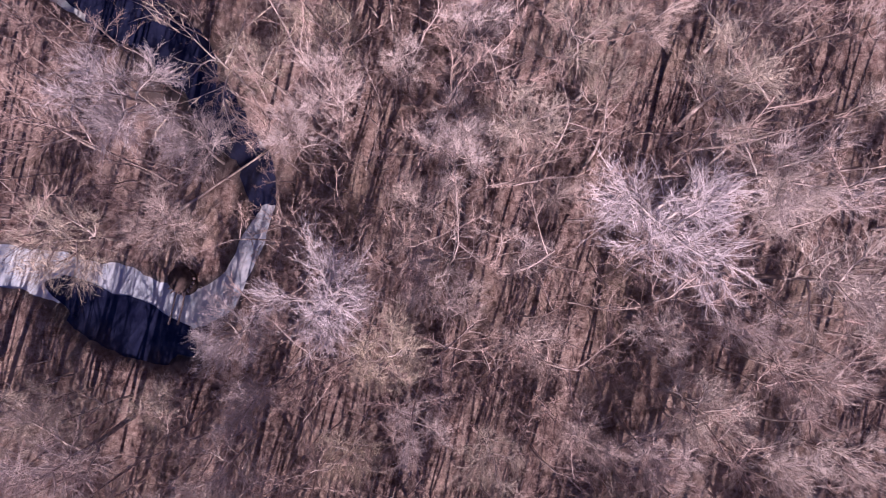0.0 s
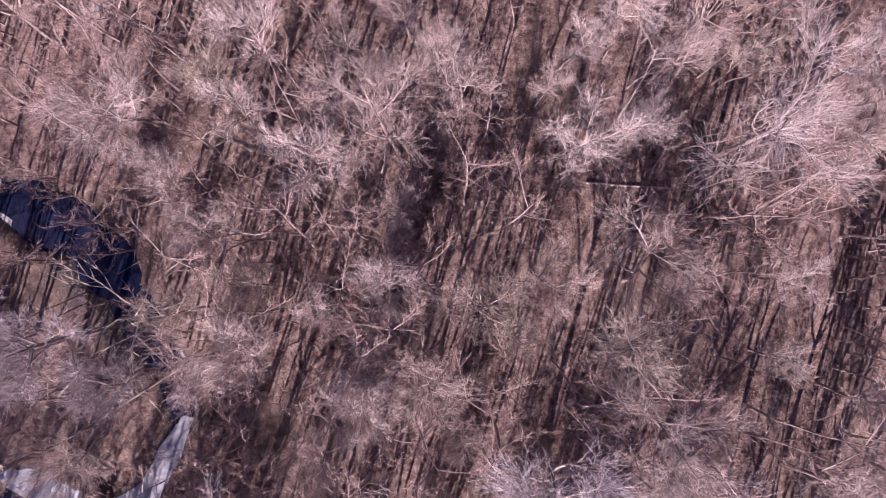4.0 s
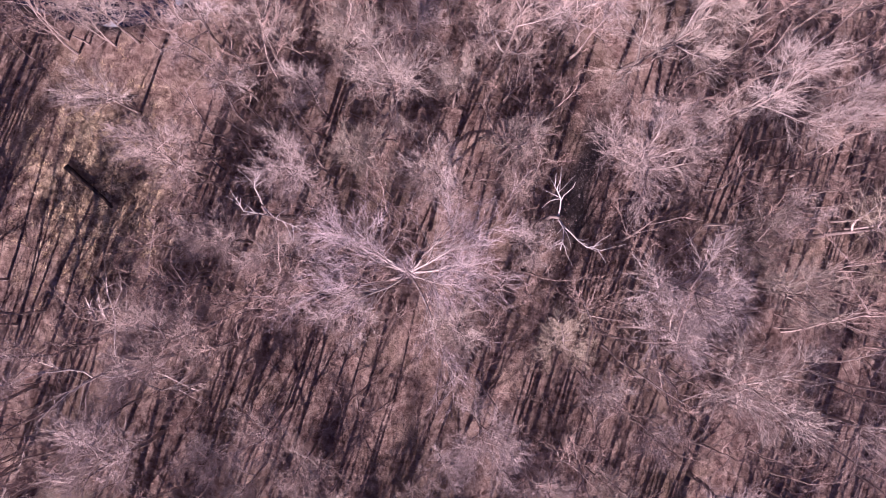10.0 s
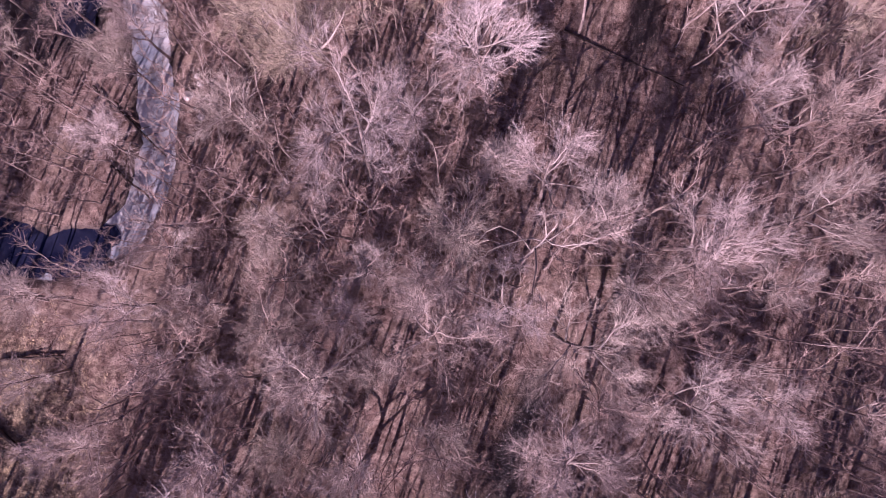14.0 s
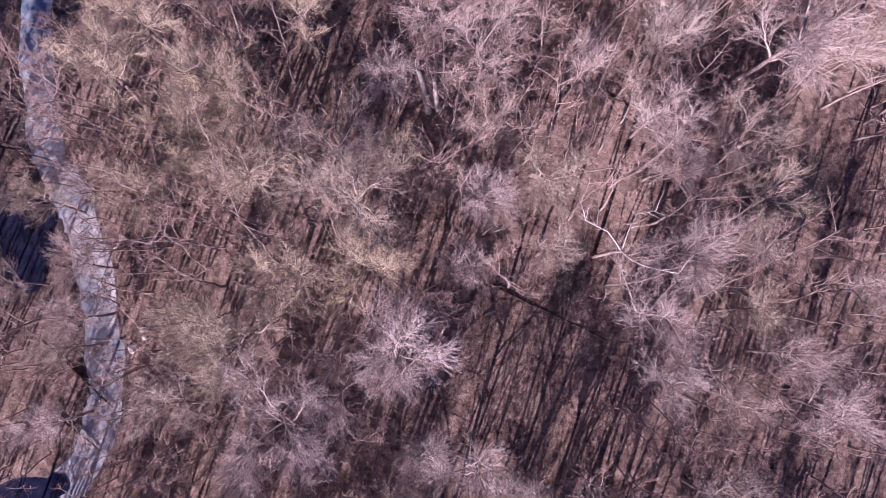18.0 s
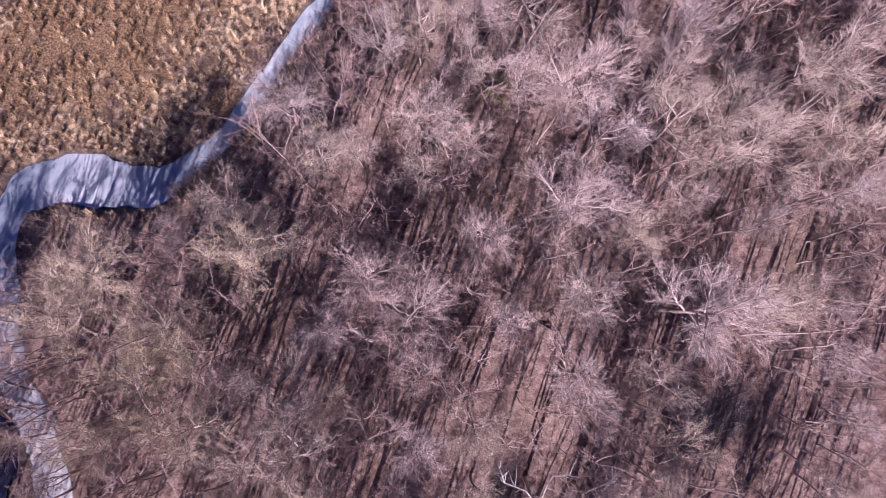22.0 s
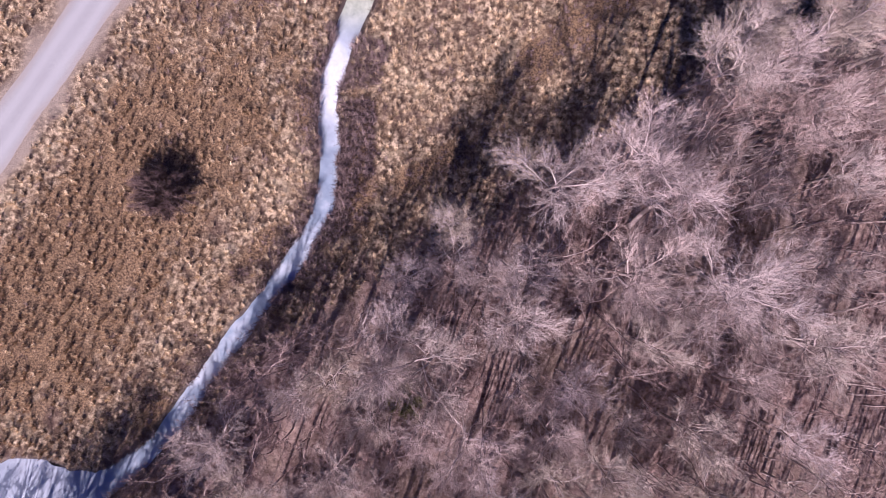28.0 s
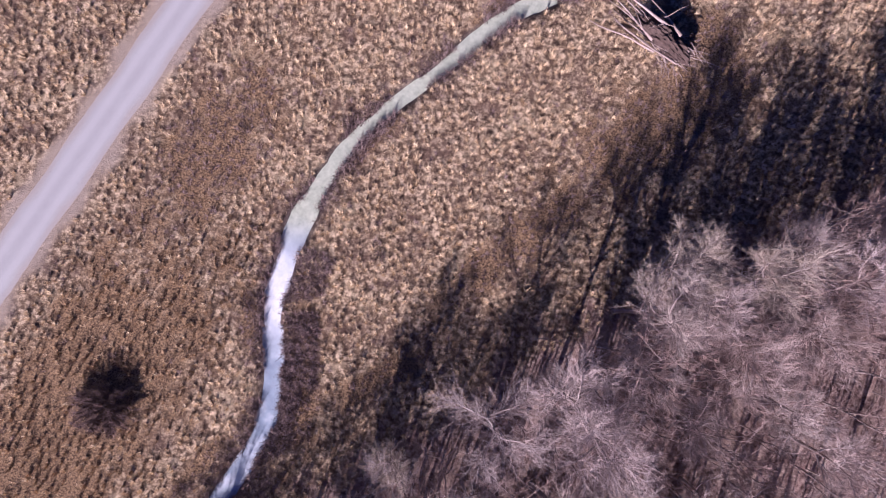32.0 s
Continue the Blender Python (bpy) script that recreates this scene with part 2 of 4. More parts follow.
# open water: centre, half length, half width, turn
POOLS = [(-25.8, -5.2, 5.8, 2.2, -0.40), (-18.2, 11.2, 4.2, 1.7, 2.1), (-21.3, 16.2, 3.6, 2.2, 2.2), (-25.6, 19.4, 4.8, 2.4, 2.7), (-18.2, 66.2, 5.2, 2.1, -0.15),
         # the pool at (-14.2, 88) is dark water painting in what is mostly shade
         (-14.2, 88.0, 4.4, 2.4, 1.75), (-12.0, 66.0, 3.4, 1.8, 0.25), (-15.3, 6.6, 3.0, 1.3, 1.75)]
# shade painted as dark mud patches: centre, half length, half width, turn
SHADE_PATCHES = [(-16.0, 87.5, 8.0, 4.5, 1.7), (-14.5, 97.0, 6.0, 3.0, 1.9), (25.7, 24.0, 4.2, 2.2, 1.4), (24.7, 53.4, 6.8, 1.6, 1.35), (52.0, 97.5, 5.5, 3.6, 0.5), (-22.5, 15.5, 6.5, 4.6, 2.2), (-19.5, 8.8, 3.6, 2.2, 2.0), (33.0, 88.5, 5.0, 1.5, 1.3)]


def creek_gap(x, y):
    """How far points lie from the creek's bank: negative within it."""
    x, y = np.atleast_1d(x).astype(float), np.atleast_1d(y).astype(float)
    best = np.full(x.shape, 1e9)
    for (ax, ay), (bx, by), w in zip(LINE[:-1], LINE[1:], WIDE):
        ux, uy = bx - ax, by - ay
        t = np.clip(((x - ax) * ux + (y - ay) * uy) / (ux * ux + uy * uy), 0, 1)
        best = np.minimum(best, np.hypot(x - ax - t * ux, y - ay - t * uy) - w / 2)
    for cx, cy, rx, ry, spin in POOLS:
        c, d = math.cos(spin), math.sin(spin)
        u, v = (x - cx) * c + (y - cy) * d, (y - cy) * c - (x - cx) * d
        best = np.minimum(best, (np.hypot(u / rx, v / ry) - 1) * min(rx, ry))
    return best


# grey-brown weeds, some also painting in tree shade: centre, half length, half width, turn
WEEDS_AND_SHADE = [(9.5, 174.0, 10.5, 4.8, 1.10), (21.2, 149.5, 9.0, 2.3, 1.6), (15.2, 155.5, 4.0, 1.0, 1.7), (12.0, 141.0, 5.0, 1.0, 0.9), (3.5, 122.5, 5.0, 1.1, 0.95),
         # along the wood's edge these also darken the field where tree shadows fall
         (57.0, 182.5, 13.0, 5.0, 0.72), (43.0, 168.0, 11.0, 2.4, 0.80), (61.0, 192.0, 5.0, 3.0, 0.5), (29.0, 151.5, 8.0, 1.6, 0.6), (25.5, 176.0, 5.0, 0.9, 0.85), (38.5, 193.6, 4.0, 0.8, 0.7)]


def weeds(x, y, rough):
    best = np.zeros(np.shape(x))
    for cx, cy, rx, ry, spin in WEEDS_AND_SHADE:
        c, d = math.cos(spin), math.sin(spin)
        u, v = (x - cx) * c + (y - cy) * d, (y - cy) * c - (x - cx) * d
        best = np.maximum(best, np.clip(2.0 - 1.6 * np.hypot(u / rx, v / ry) + 0.25 * rough, 0, 1))
    return best


# how strongly the painted shade patches darken the ground, 0 to 1
def hollow(x, y, rough):
    best = np.zeros(x.shape)
    for cx, cy, rx, ry, spin in SHADE_PATCHES:
        c, d = math.cos(spin), math.sin(spin)
        u, v = (x - cx) * c + (y - cy) * d, (y - cy) * c - (x - cx) * d
        best = np.maximum(best, np.clip(1.5 - 1.2 * np.hypot(u / rx, v / ry) + 0.12 * rough, 0, 1))
    return best


def edge(x):
    return np.interp(x, EDGE_X, EDGE_Y)


def road_gap(x, y):
    return np.abs(x * ROAD_SIDE[0] + y * ROAD_SIDE[1] - ROAD_OFF) - ROAD_WIDE / 2


def ripple(x, y):
    """Small swells of the land, in metres."""
    swell = 0.10 * np.sin(0.31 * x + 0.8) * np.sin(0.27 * y + 0.3) + 0.05 * np.sin(1.13 * x + 0.7 * y) * np.sin(0.9 * y - 0.5 * x)
    return swell + 0.03 * np.sin(2.3 * x + 1.1 * y + 1.0) * np.sin(2.9 * y - 1.7 * x)


def height(x, y):
    gap = creek_gap(x, y)
    bank = np.clip((gap + 0.74) / 1.3, 0, 1)
    flat = np.clip(road_gap(x, y) / 3.0, 0, 1)
    return ripple(x, y) * flat * bank - 0.85 * (1 - bank * bank * (3 - 2 * bank))


def ground_z(x, y):
    return float(height(np.array([x]), np.array([y]))[0])


# ---- mesh helpers ----
def mesh_of(name, verts, faces, material, smooth=False):
    me = bpy.data.meshes.new(name)
    me.from_pydata([tuple(map(float, v)) for v in verts], [], faces)
    me.materials.append(material)
    if smooth:
        me.polygons.foreach_set("use_smooth", [True] * len(me.polygons))
    me.update()
    return me


class Tubes:
    """Gathers tapered tubes along lines into one mesh."""

    def __init__(self):
        self.verts, self.faces = [], []

    def add(self, line, radii, sides, closed=True):
        line = [Vector(p) for p in line]
        first = len(self.verts)
        for i, p in enumerate(line):
            way = (line[min(i + 1, len(line) - 1)] - line[max(i - 1, 0)]).normalized()
            a = way.orthogonal().normalized()
            if abs(way.z) > 0.2:
                a = (Vector((1, 0.3, 0)) - way * way.dot(Vector((1, 0.3, 0)))).normalized()
            b = way.cross(a)
            for k in range(sides):
                turn_k = 2 * math.pi * k / sides
                self.verts.append(p + radii[i] * (math.cos(turn_k) * a + math.sin(turn_k) * b))
        for i in range(len(line) - 1):
            for k in range(sides):
                q = first + i * sides
                self.faces.append((q + k, q + (k + 1) % sides, q + sides + (k + 1) % sides, q + sides + k))
        if closed:
            self.faces.append(tuple(first + k for k in reversed(range(sides))))
            self.faces.append(tuple(first + (len(line) - 1) * sides + k for k in range(sides)))

    def cone(self, p, way, size, r):
        """A fine twig that runs to a point."""
        a = way.orthogonal().normalized() * r
        b = way.normalized().cross(a)
        q = len(self.verts)
        self.verts += [p + a, p + 0.9 * b, p - a, p + way * size]
        self.faces += [(q, q + 1, q + 3), (q + 1, q + 2, q + 3)]

    def sliver(self, p, way, size, r, rnd):
        """The thinnest of twigs, a single face that runs to a point."""
        a = way.orthogonal().normalized() * r
        a.rotate(Matrix.Rotation(rnd.uniform(0, 3.14), 3, way))
        q = len(self.verts)
        self.verts += [p + a, p - a, p + way * size]
        self.faces.append((q, q + 1, q + 2))

    def mesh(self, name, material, smooth=True):
        return mesh_of(name, self.verts, self.faces, material, smooth)


def part(name, mesh, parent, label=""):
    ob = new(name, mesh)
    ob.parent = parent
    return tagged(ob, label)


# ---- the ground ----
def axis(low, high, step, reach):
    """Even steps over a stretch, and growing ones out to the horizon."""
    inner = list(np.arange(low, high + 1e-6, step))
    outer, d = [], step
    while d < reach:
        outer.append(d)
        d *= 1.45
    return np.array([low - d for d in reversed(outer)] + inner + [high + d for d in outer])


def build_ground():
    xs, ys = axis(-48, 88, 0.7, 2600), axis(-36, 216, 0.7, 2600)
    gx, gy = np.meshgrid(xs, ys)
    gx, gy = gx.ravel(), gy.ravel()
    gz = height(gx, gy)
    w, h = len(xs), len(ys)
    quads = (np.arange(h - 1)[:, None] * w + np.arange(w - 1)[None]).ravel()
    faces = np.stack([quads, quads + 1, quads + w + 1, quads + w], 1)
    me = bpy.data.meshes.new("ground")
    me.from_pydata(np.stack([gx, gy, gz], 1).tolist(), [], faces.tolist())
    me.polygons.foreach_set("use_smooth", [True] * len(me.polygons))
    rough = 1.6 * np.sin(0.9 * gx + 0.6 * gy) + 1.2 * np.sin(1.9 * gx - 1.3 * gy)
    beyond = gy - edge(gx)
    field = np.clip((beyond + rough + 1.0) / 4.0, 0, 1)
    glade = np.clip(1.25 - np.hypot((gx + 14.0) / 6.5, (gy - 51) / 10.0) + 0.1 * rough, 0, 1)
    side = gx * ROAD_SIDE[0] + gy * ROAD_SIDE[1] - ROAD_OFF - ROAD_WIDE / 2
    inland = np.clip((side - 4.6 + 0.5 * rough) / 1.2, 0, 1) * np.clip((24.0 - side + rough) / 6.0, 0, 1)
    values = {
        "field": np.maximum(field, 0.65 * glade),
        "russet": np.maximum(inland * np.clip((creek_gap(gx, gy) - 3 + rough) / 4, 0, 1) * np.clip((166 - gy + 2 * rough) / 8, 0.1, 1), weeds(gx, gy, rough)),
        "gravel": np.clip((1.5 - np.where(side > -ROAD_WIDE / 2, side, -ROAD_WIDE - side) + 0.25 * rough) / 1.2, 0, 1),
        # mud of the creek bank, together with the painted shade patches
        "bank": np.maximum(np.clip(0.9 - creek_gap(gx, gy) / 0.9, 0, 1), hollow(gx, gy, rough)),
    }
    for name, v in values.items():
        me.attributes.new(name, "FLOAT", "POINT").data.foreach_set("value", v.astype(np.float32))
    me.materials.append(GROUND)
    tagged(new("ground", me), "flat land with brown leaf litter and dry grass", "ground", kind="structure")


def build_creek():
    n = len(LINE)
    way = np.gradient(LINE, axis=0)
    way /= np.linalg.norm(way, axis=1)[:, None]
    side = np.stack([-way[:, 1], way[:, 0]], 1)
    verts, faces = [], []
    across = (-1.0, -0.5, 0.0, 0.5, 1.0)
    for i in range(n):
        for k in across:
            p = LINE[i] + side[i] * k * (WIDE[i] / 2 + 0.3)
            verts.append((p[0], p[1], -0.34 + 0.015 * math.sin(1.7 * i + 2.0 * k)))
    for i in range(n - 1):
        for k in range(4):
            q = i * 5 + k
            faces.append((q, q + 1, q + 6, q + 5))
    me = mesh_of("creek", verts, faces, ICE, True)
    grey = [(0.35 if v[0] < -20.5 and v[1] < 3 else 0.8) * min(max((108 - v[1]) / 8, 0), 1) for v in verts]
    me.attributes.new("grey", "FLOAT", "POINT").data.foreach_set("value", grey)
    snow = [math.exp(-((v[1] - 159.5) / 4.5) ** 2) if v[1] > 130 else 0.4 * math.exp(-((v[0] + 8.0) / 5.0) ** 2) * (v[1] > 108) + 0.6 * (v[0] < -20.5 and v[1] < 3) for v in verts]
    me.attributes.new("snow", "FLOAT", "POINT").data.foreach_set("value", [float(v) for v in snow])
    silt = [max(min(max((v[1] - 164.5) / 3, 0), 1), 0.35 if v[0] < -27 and 15 < v[1] < 60 else 0) for v in verts]
    me.attributes.new("silt", "FLOAT", "POINT").data.foreach_set("value", silt)
    ob = new("creek", me)
    tagged(ob, "narrow winding creek with pale blue-white ice", "creek", kind="structure")


def build_pool(cx, cy, rx, ry, spin, seed):
    rnd = random.Random(seed)
    ring = []
    for k in range(48):
        a = 2 * math.pi * k / 48
        r = 1 + 0.16 * noise.noise((2.2 * math.cos(a), 2.2 * math.sin(a), 7 + seed)) + 0.15 * math.sin(3 * a + seed) + 0.09 * math.sin(5 * a + 2 * seed) + rnd.uniform(-0.05, 0.05)
        x, y = (rx + 0.3) * r * math.cos(a), (ry + 0.3) * r * math.sin(a)
        ring.append((cx + x * math.cos(spin) - y * math.sin(spin), cy + x * math.sin(spin) + y * math.cos(spin), POOL_Z + 0.005 * seed))
    verts = [(cx, cy, POOL_Z + 0.005 * seed)] + ring
    faces = [(0, 1 + k, 1 + (k + 1) % 48) for k in range(48)]
    ob = new("pool", mesh_of("pool", verts, faces, WATER))
    tagged(ob, "dark open water pool beside the iced creek", "pool", group="dark pools of the creek", kind="structure")


def build_road():
    verts, faces, track, verge = [], [], [], []
    steps = np.linspace(-70, 330, 161)
    across = np.linspace(-1, 1, 13)
    for s in steps:
        for k in across:
            wob = 0.12 * math.sin(0.5 * s + 3 * k) * abs(k)
            p = ROAD_SIDE * (ROAD_OFF + k * ROAD_WIDE / 2 + wob) + ROAD_WAY * s
            verts.append((p[0], p[1], 0.05 - 0.05 * k * k))
            verge.append(min(max((abs(k) - 0.66 + 0.10 * math.sin(0.9 * s + 5 * k)) / 0.3, 0), 1))
            track.append(0.5 * math.exp(-((abs(k) - 0.42) / 0.22) ** 2))
    for i in range(len(steps) - 1):
        for k in range(12):
            q = i * 13 + k
            faces.append((q, q + 1, q + 14, q + 13))
    me = mesh_of("road", verts, faces, ROAD, True)
    me.attributes.new("track", "FLOAT", "POINT").data.foreach_set("value", track)
    me.attributes.new("verge", "FLOAT", "POINT").data.foreach_set("value", verge)
    tagged(new("road", me), "straight pale gravel lane with packed wheel tracks", "road", kind="structure")


POOL_Z = -0.31
build_ground()
build_creek()
for number, pool in enumerate(POOLS):
    build_pool(*pool, number)
build_road()


# ---- trees ----
def bend(start, way, length, steps, rnd, wander, lift):
    """A wandering line that starts at a point along a way; lift turns it upwards."""
    line, p, d = [Vector(start)], Vector(start), Vector(way).normalized()
    for _ in range(steps):
        d = (d + Vector((rnd.gauss(0, wander), rnd.gauss(0, wander), rnd.gauss(0, wander) + lift))).normalized()
        p = p + d * (length / steps)
        line.append(p.copy())
    return line


def on_line(line, t):
    f = t * (len(line) - 1)
    i = min(int(f), len(line) - 2)
    return line[i].lerp(line[i + 1], f - i), (line[i + 1] - line[i]).normalized()


def spread(way, rnd, low, high):
    """A way that leaves another at an angle."""
    a = way.orthogonal().normalized()
    a.rotate(Matrix.Rotation(rnd.uniform(0, 2 * math.pi), 3, way))
    angle = radians(rnd.uniform(low, high))
    return (way * math.cos(angle) + a * math.sin(angle)).normalized()


def fine_twigs(crown, bearers, twigs, reach, twig_r, rnd, lift, spray=7):
    """Straight branchlets on the bearers, each with a few fine twigs that fan outwards and run to a point."""
    for _ in range(twigs // (spray + 1)):
        bearer, low, _share = rnd.choice(bearers[1:]) if rnd.random() > 0.04 else bearers[0]
        q, w = on_line(bearer, min(low + (1 - low) * rnd.random() ** 0.8, 1.0))
        lane = bend(q, spread(w, rnd, 12, 50), reach * rnd.uniform(0.16, 0.36), 2, rnd, 0.06, lift)
        crown.cone(lane[0], lane[2] - lane[0], 1.0, twig_r * 1.9)
        for _ in range(spray):
            q, w = on_line(lane, 0.05 + 0.95 * rnd.random())
            crown.sliver(q, spread(w, rnd, 14, 52), reach * rnd.uniform(0.06, 0.16), twig_r * rnd.uniform(0.8, 1.2), rnd)


def make_tree(name, seed, tall, fork, limbs, reach, branches, twigs, girth, bark, label, limb_bark=None, twig_r=0.02, open_up=0.10, wander=0.16, rise=(0.55, 1.1), fine=None, twig_reach=None):
    """A bare tree: a trunk, each main limb with its branches, and a crown of fine twigs."""
    rnd = random.Random(seed)
    root = new(name)
    trunk, crown = Tubes(), Tubes()
    line = bend((0, 0, -0.25), (rnd.uniform(-0.05, 0.05), rnd.uniform(-0.05, 0.05), 1), tall * 0.82, 9, rnd, 0.045, 0.05)
    radii = [girth * (1.25 if i == 0 else 1 - 0.088 * i) for i in range(10)]
    trunk.add(line, radii, 6)
    part("trunk", trunk.mesh("trunk", bark), root)
    bearers = [(line, 0.62, 0.25)]
    for k in range(limbs):
        t = fork + (0.93 - fork) * (k + rnd.uniform(0, 0.6)) / limbs
        p, way = on_line(line, t)
        a = 2.4 * k + rnd.uniform(-0.4, 0.4)
        out = Vector((math.cos(a), math.sin(a), rnd.uniform(*rise) + 0.5 * t))
        size = reach * rnd.uniform(0.95, 1.25) * (1.22 - 0.5 * t)
        arm = Tubes()
        limb = bend(p, out, size, 7, rnd, wander, open_up)
        r0 = girth * (0.62 - 0.32 * t)
        arm.add(limb, [r0 * (1 - 0.125 * i) for i in range(8)], 5)
        bearers.append((limb, 0.3, 1.0))
        for _ in range(branches):
            s = rnd.uniform(0.16, 0.97) ** 0.85
            q, w = on_line(limb, s)
            sub = bend(q, spread(w, rnd, 20, 60), size * rnd.uniform(0.32, 0.62) * (1.15 - 0.5 * s), 3, rnd, 0.09, open_up * 1.2)
            r1 = max(r0 * 0.32 * (1.1 - 0.6 * s), 0.014)
            arm.add(sub, [r1 * (1 - 0.24 * i) for i in range(4)], 3, False)
            bearers.append((sub, 0.15, 1.0))
        part("limb", arm.mesh("limb", limb_bark or bark), root)
    fine_twigs(crown, bearers, twigs, twig_reach or reach, twig_r, rnd, open_up)
    part("crown", crown.mesh("crown", fine or TWIG), root)
    return tagged(root, label, "tree", "bare trees of the wood")


FINE = "bare deciduous tree with a rounded crown of fine twigs"
LIMBED = "tall bare tree with pale thick forking limbs"
LOOSE = "bare grey-brown tree with loose upright branches"
DEAD = "dead tree with bleached bare limbs and few twigs"
KINDS = {
    "P": [make_tree("tree", 11 + i, 13.0 + i % 2, 0.42, 9, 3.5, 18, 8200, 0.19, BARK, FINE, LIMB_BARK, 0.0068, 0.05, 0.10) for i in range(6)],
    "L": [make_tree("tree", 31 + i, 14.5 + i % 2, 0.34, 6, 4.7, 17, 6400, 0.185, BARK, LIMBED, PALE_BARK, 0.0066, 0.06, 0.13) for i in range(5)],
    "M": [make_tree("tree", 51 + i, 12.5 + i % 2, 0.38, 8, 3.6, 16, 6800, 0.18, BARK, LOOSE, LIMB_BARK, 0.0068, 0.10, 0.11) for i in range(5)],
    "W": [make_tree("tree", 111 + i, 13.0 + i % 2, 0.42, 9, 3.5, 18, 8400, 0.19, BARK, "bare tree with a rounded crown of pale silvery twigs", PALE_BARK, 0.0070, 0.05, 0.10, fine=SILVER) for i in range(3)],
    "T": [make_tree("tree", 131 + i, 12.5 + i % 2, 0.38, 8, 3.6, 16, 7400, 0.18, BARK, "bare tree with a crown of tan olive twigs", LIMB_BARK, 0.0072, 0.10, 0.11, fine=TAN) for i in range(4)],
    "G": [make_tree("tree", 71, 15.0, 0.34, 11, 6.6, 24, 15000, 0.20, BARK, "broad bare tree with pale limbs spreading wide", PALE_BARK, 0.0068, 0.04, 0.16, (0.35, 0.9), MAUVE, 3.6)],
    "D": [make_tree("tree", 91 + i, 9.5 + i, 0.45, 5, 5.0, 5, 300, 0.12, PALE_BARK, DEAD, PALE_BARK, 0.015, 0.0, 0.30, (0.1, 0.5)) for i in range(3)],
}
TYPICAL = {"P": 3.3, "L": 3.9, "M": 3.3, "W": 3.3, "T": 3.3, "G": 6.6, "D": 3.6}
used = set()


def plant(kind, x, y, r, rnd):
    """A tree of a kind at a place, its crown about r metres in radius."""
    base = rnd.choice(KINDS[kind])
    s = min(max(1.12 * r / TYPICAL[kind], 0.65), 1.6)
    tall = s ** 0.6 * (0.7 if x < 16 and y > 97 else 1.0)
    m = pose(x, y, ground_z(x, y), rnd.uniform(-3, 3), rnd.uniform(-3, 3), rnd.uniform(0, 360)) @ Matrix.Diagonal((s, s, tall, 1))
    if base.name in used:
        copy_thing(base, m)
    else:
        used.add(base.name)
        base.matrix_basis = m


GROVES = []
GROVES.append([
    (-7.5, -13.7, 2.3, "M"), (-15.3, -13.6, 2.6, "P"), (1.3, -13.4, 2.3, "M"), (12.2, -12.5, 2.8, "P"), (8.7, -11.8, 2.3, "P"), (-2.5, -11.3, 2.3, "M"),
    (-25.3, -10.6, 2.8, "M"), (15.7, -10.5, 2.8, "P"), (-13.5, -9.3, 2.8, "P"), (22.7, -8.2, 2.8, "P"), (-20.8, -10.6, 2.6, "M"), (-4.1, -7.1, 3.1, "M"),
    (-28.4, -10.0, 2.3, "M"), (4.6, -6.1, 2.5, "P"), (18.6, -5.6, 2.3, "P"), (13, -5.5, 2.6, "M"), (-15.5, -4.7, 2.6, "W"), (0.8, -2.9, 2.3, "M"),
    (-8.9, -2.3, 3.7, "W"), (22.7, -2.2, 3.7, "M"), (-2.3, -1.8, 2.6, "P"), (4.9, -0.3, 2.2, "M"), (20.2, 2, 2.8, "M"),
])
GROVES.append([
    (13.4, 2.8, 5.1, "W"), (-3.2, 2.8, 3.1, "P"), (7.2, 3.8, 2, "P"), (21.2, 5.6, 3.7, "L"), (-0.6, 5.7, 2.5, "P"), (-17.8, 7.4, 2.8, "W"),
    (-10.9, 7.7, 2.8, "P"), (5.1, 8.3, 2.9, "P"), (1.2, 9.5, 2.8, "P"), (17.5, 9.6, 2.8, "M"), (29.2, 10, 2.3, "M"), (10.8, 10.6, 2.5, "M"),
    (-7.7, 10.6, 2.8, "M"), (-20.3, 11, 2.9, "W"), (-3.5, 12.7, 2.3, "M"), (7.6, 13.8, 2.7, "L"), (-8, 14.5, 3.1, "M"),
    (1.5, 14.9, 2.7, "P"), (19.5, 15.2, 3.4, "L"), (12.2, 15.6, 2.3, "L"), (29.6, 15.6, 2.3, "L"), (-10.6, 18.4, 2.8, "P"),
])
GROVES.append([
    (2.5, 20.1, 2.2, "P"), (-3.2, 22.8, 3.8, "M"), (1.9, 24.9, 3.8, "L"), (14, 24.9, 3.8, "M"), (26.4, 24.9, 4.1, "L"), (19, 26, 2.3, "P"),
    (-8.5, 26.2, 3, "M"), (-17.1, 26.9, 3.1, "L"), (6.8, 28.5, 2.3, "L"), (-11.1, 28.9, 2.7, "P"), (12.5, 28.9, 2.1, "M"), (1, 29.5, 2.3, "P"),
    (21.3, 30.7, 3.2, "P"), (26.3, 30.7, 2.3, "M"), (34.6, 30.7, 3.2, "M"), (-2.1, 30.9, 2.6, "M"), (4.8, 31.2, 2.1, "P"), (-7.4, 31.4, 3.2, "M"),
    (14.3, 31.7, 2.1, "P"), (-9.3, 33.9, 2.4, "M"), (2.6, 34.1, 3, "M"), (17.4, 34.5, 3, "P"), (29.7, 34.7, 2.6, "M"), (-6.7, 37.6, 3.2, "M"),
])
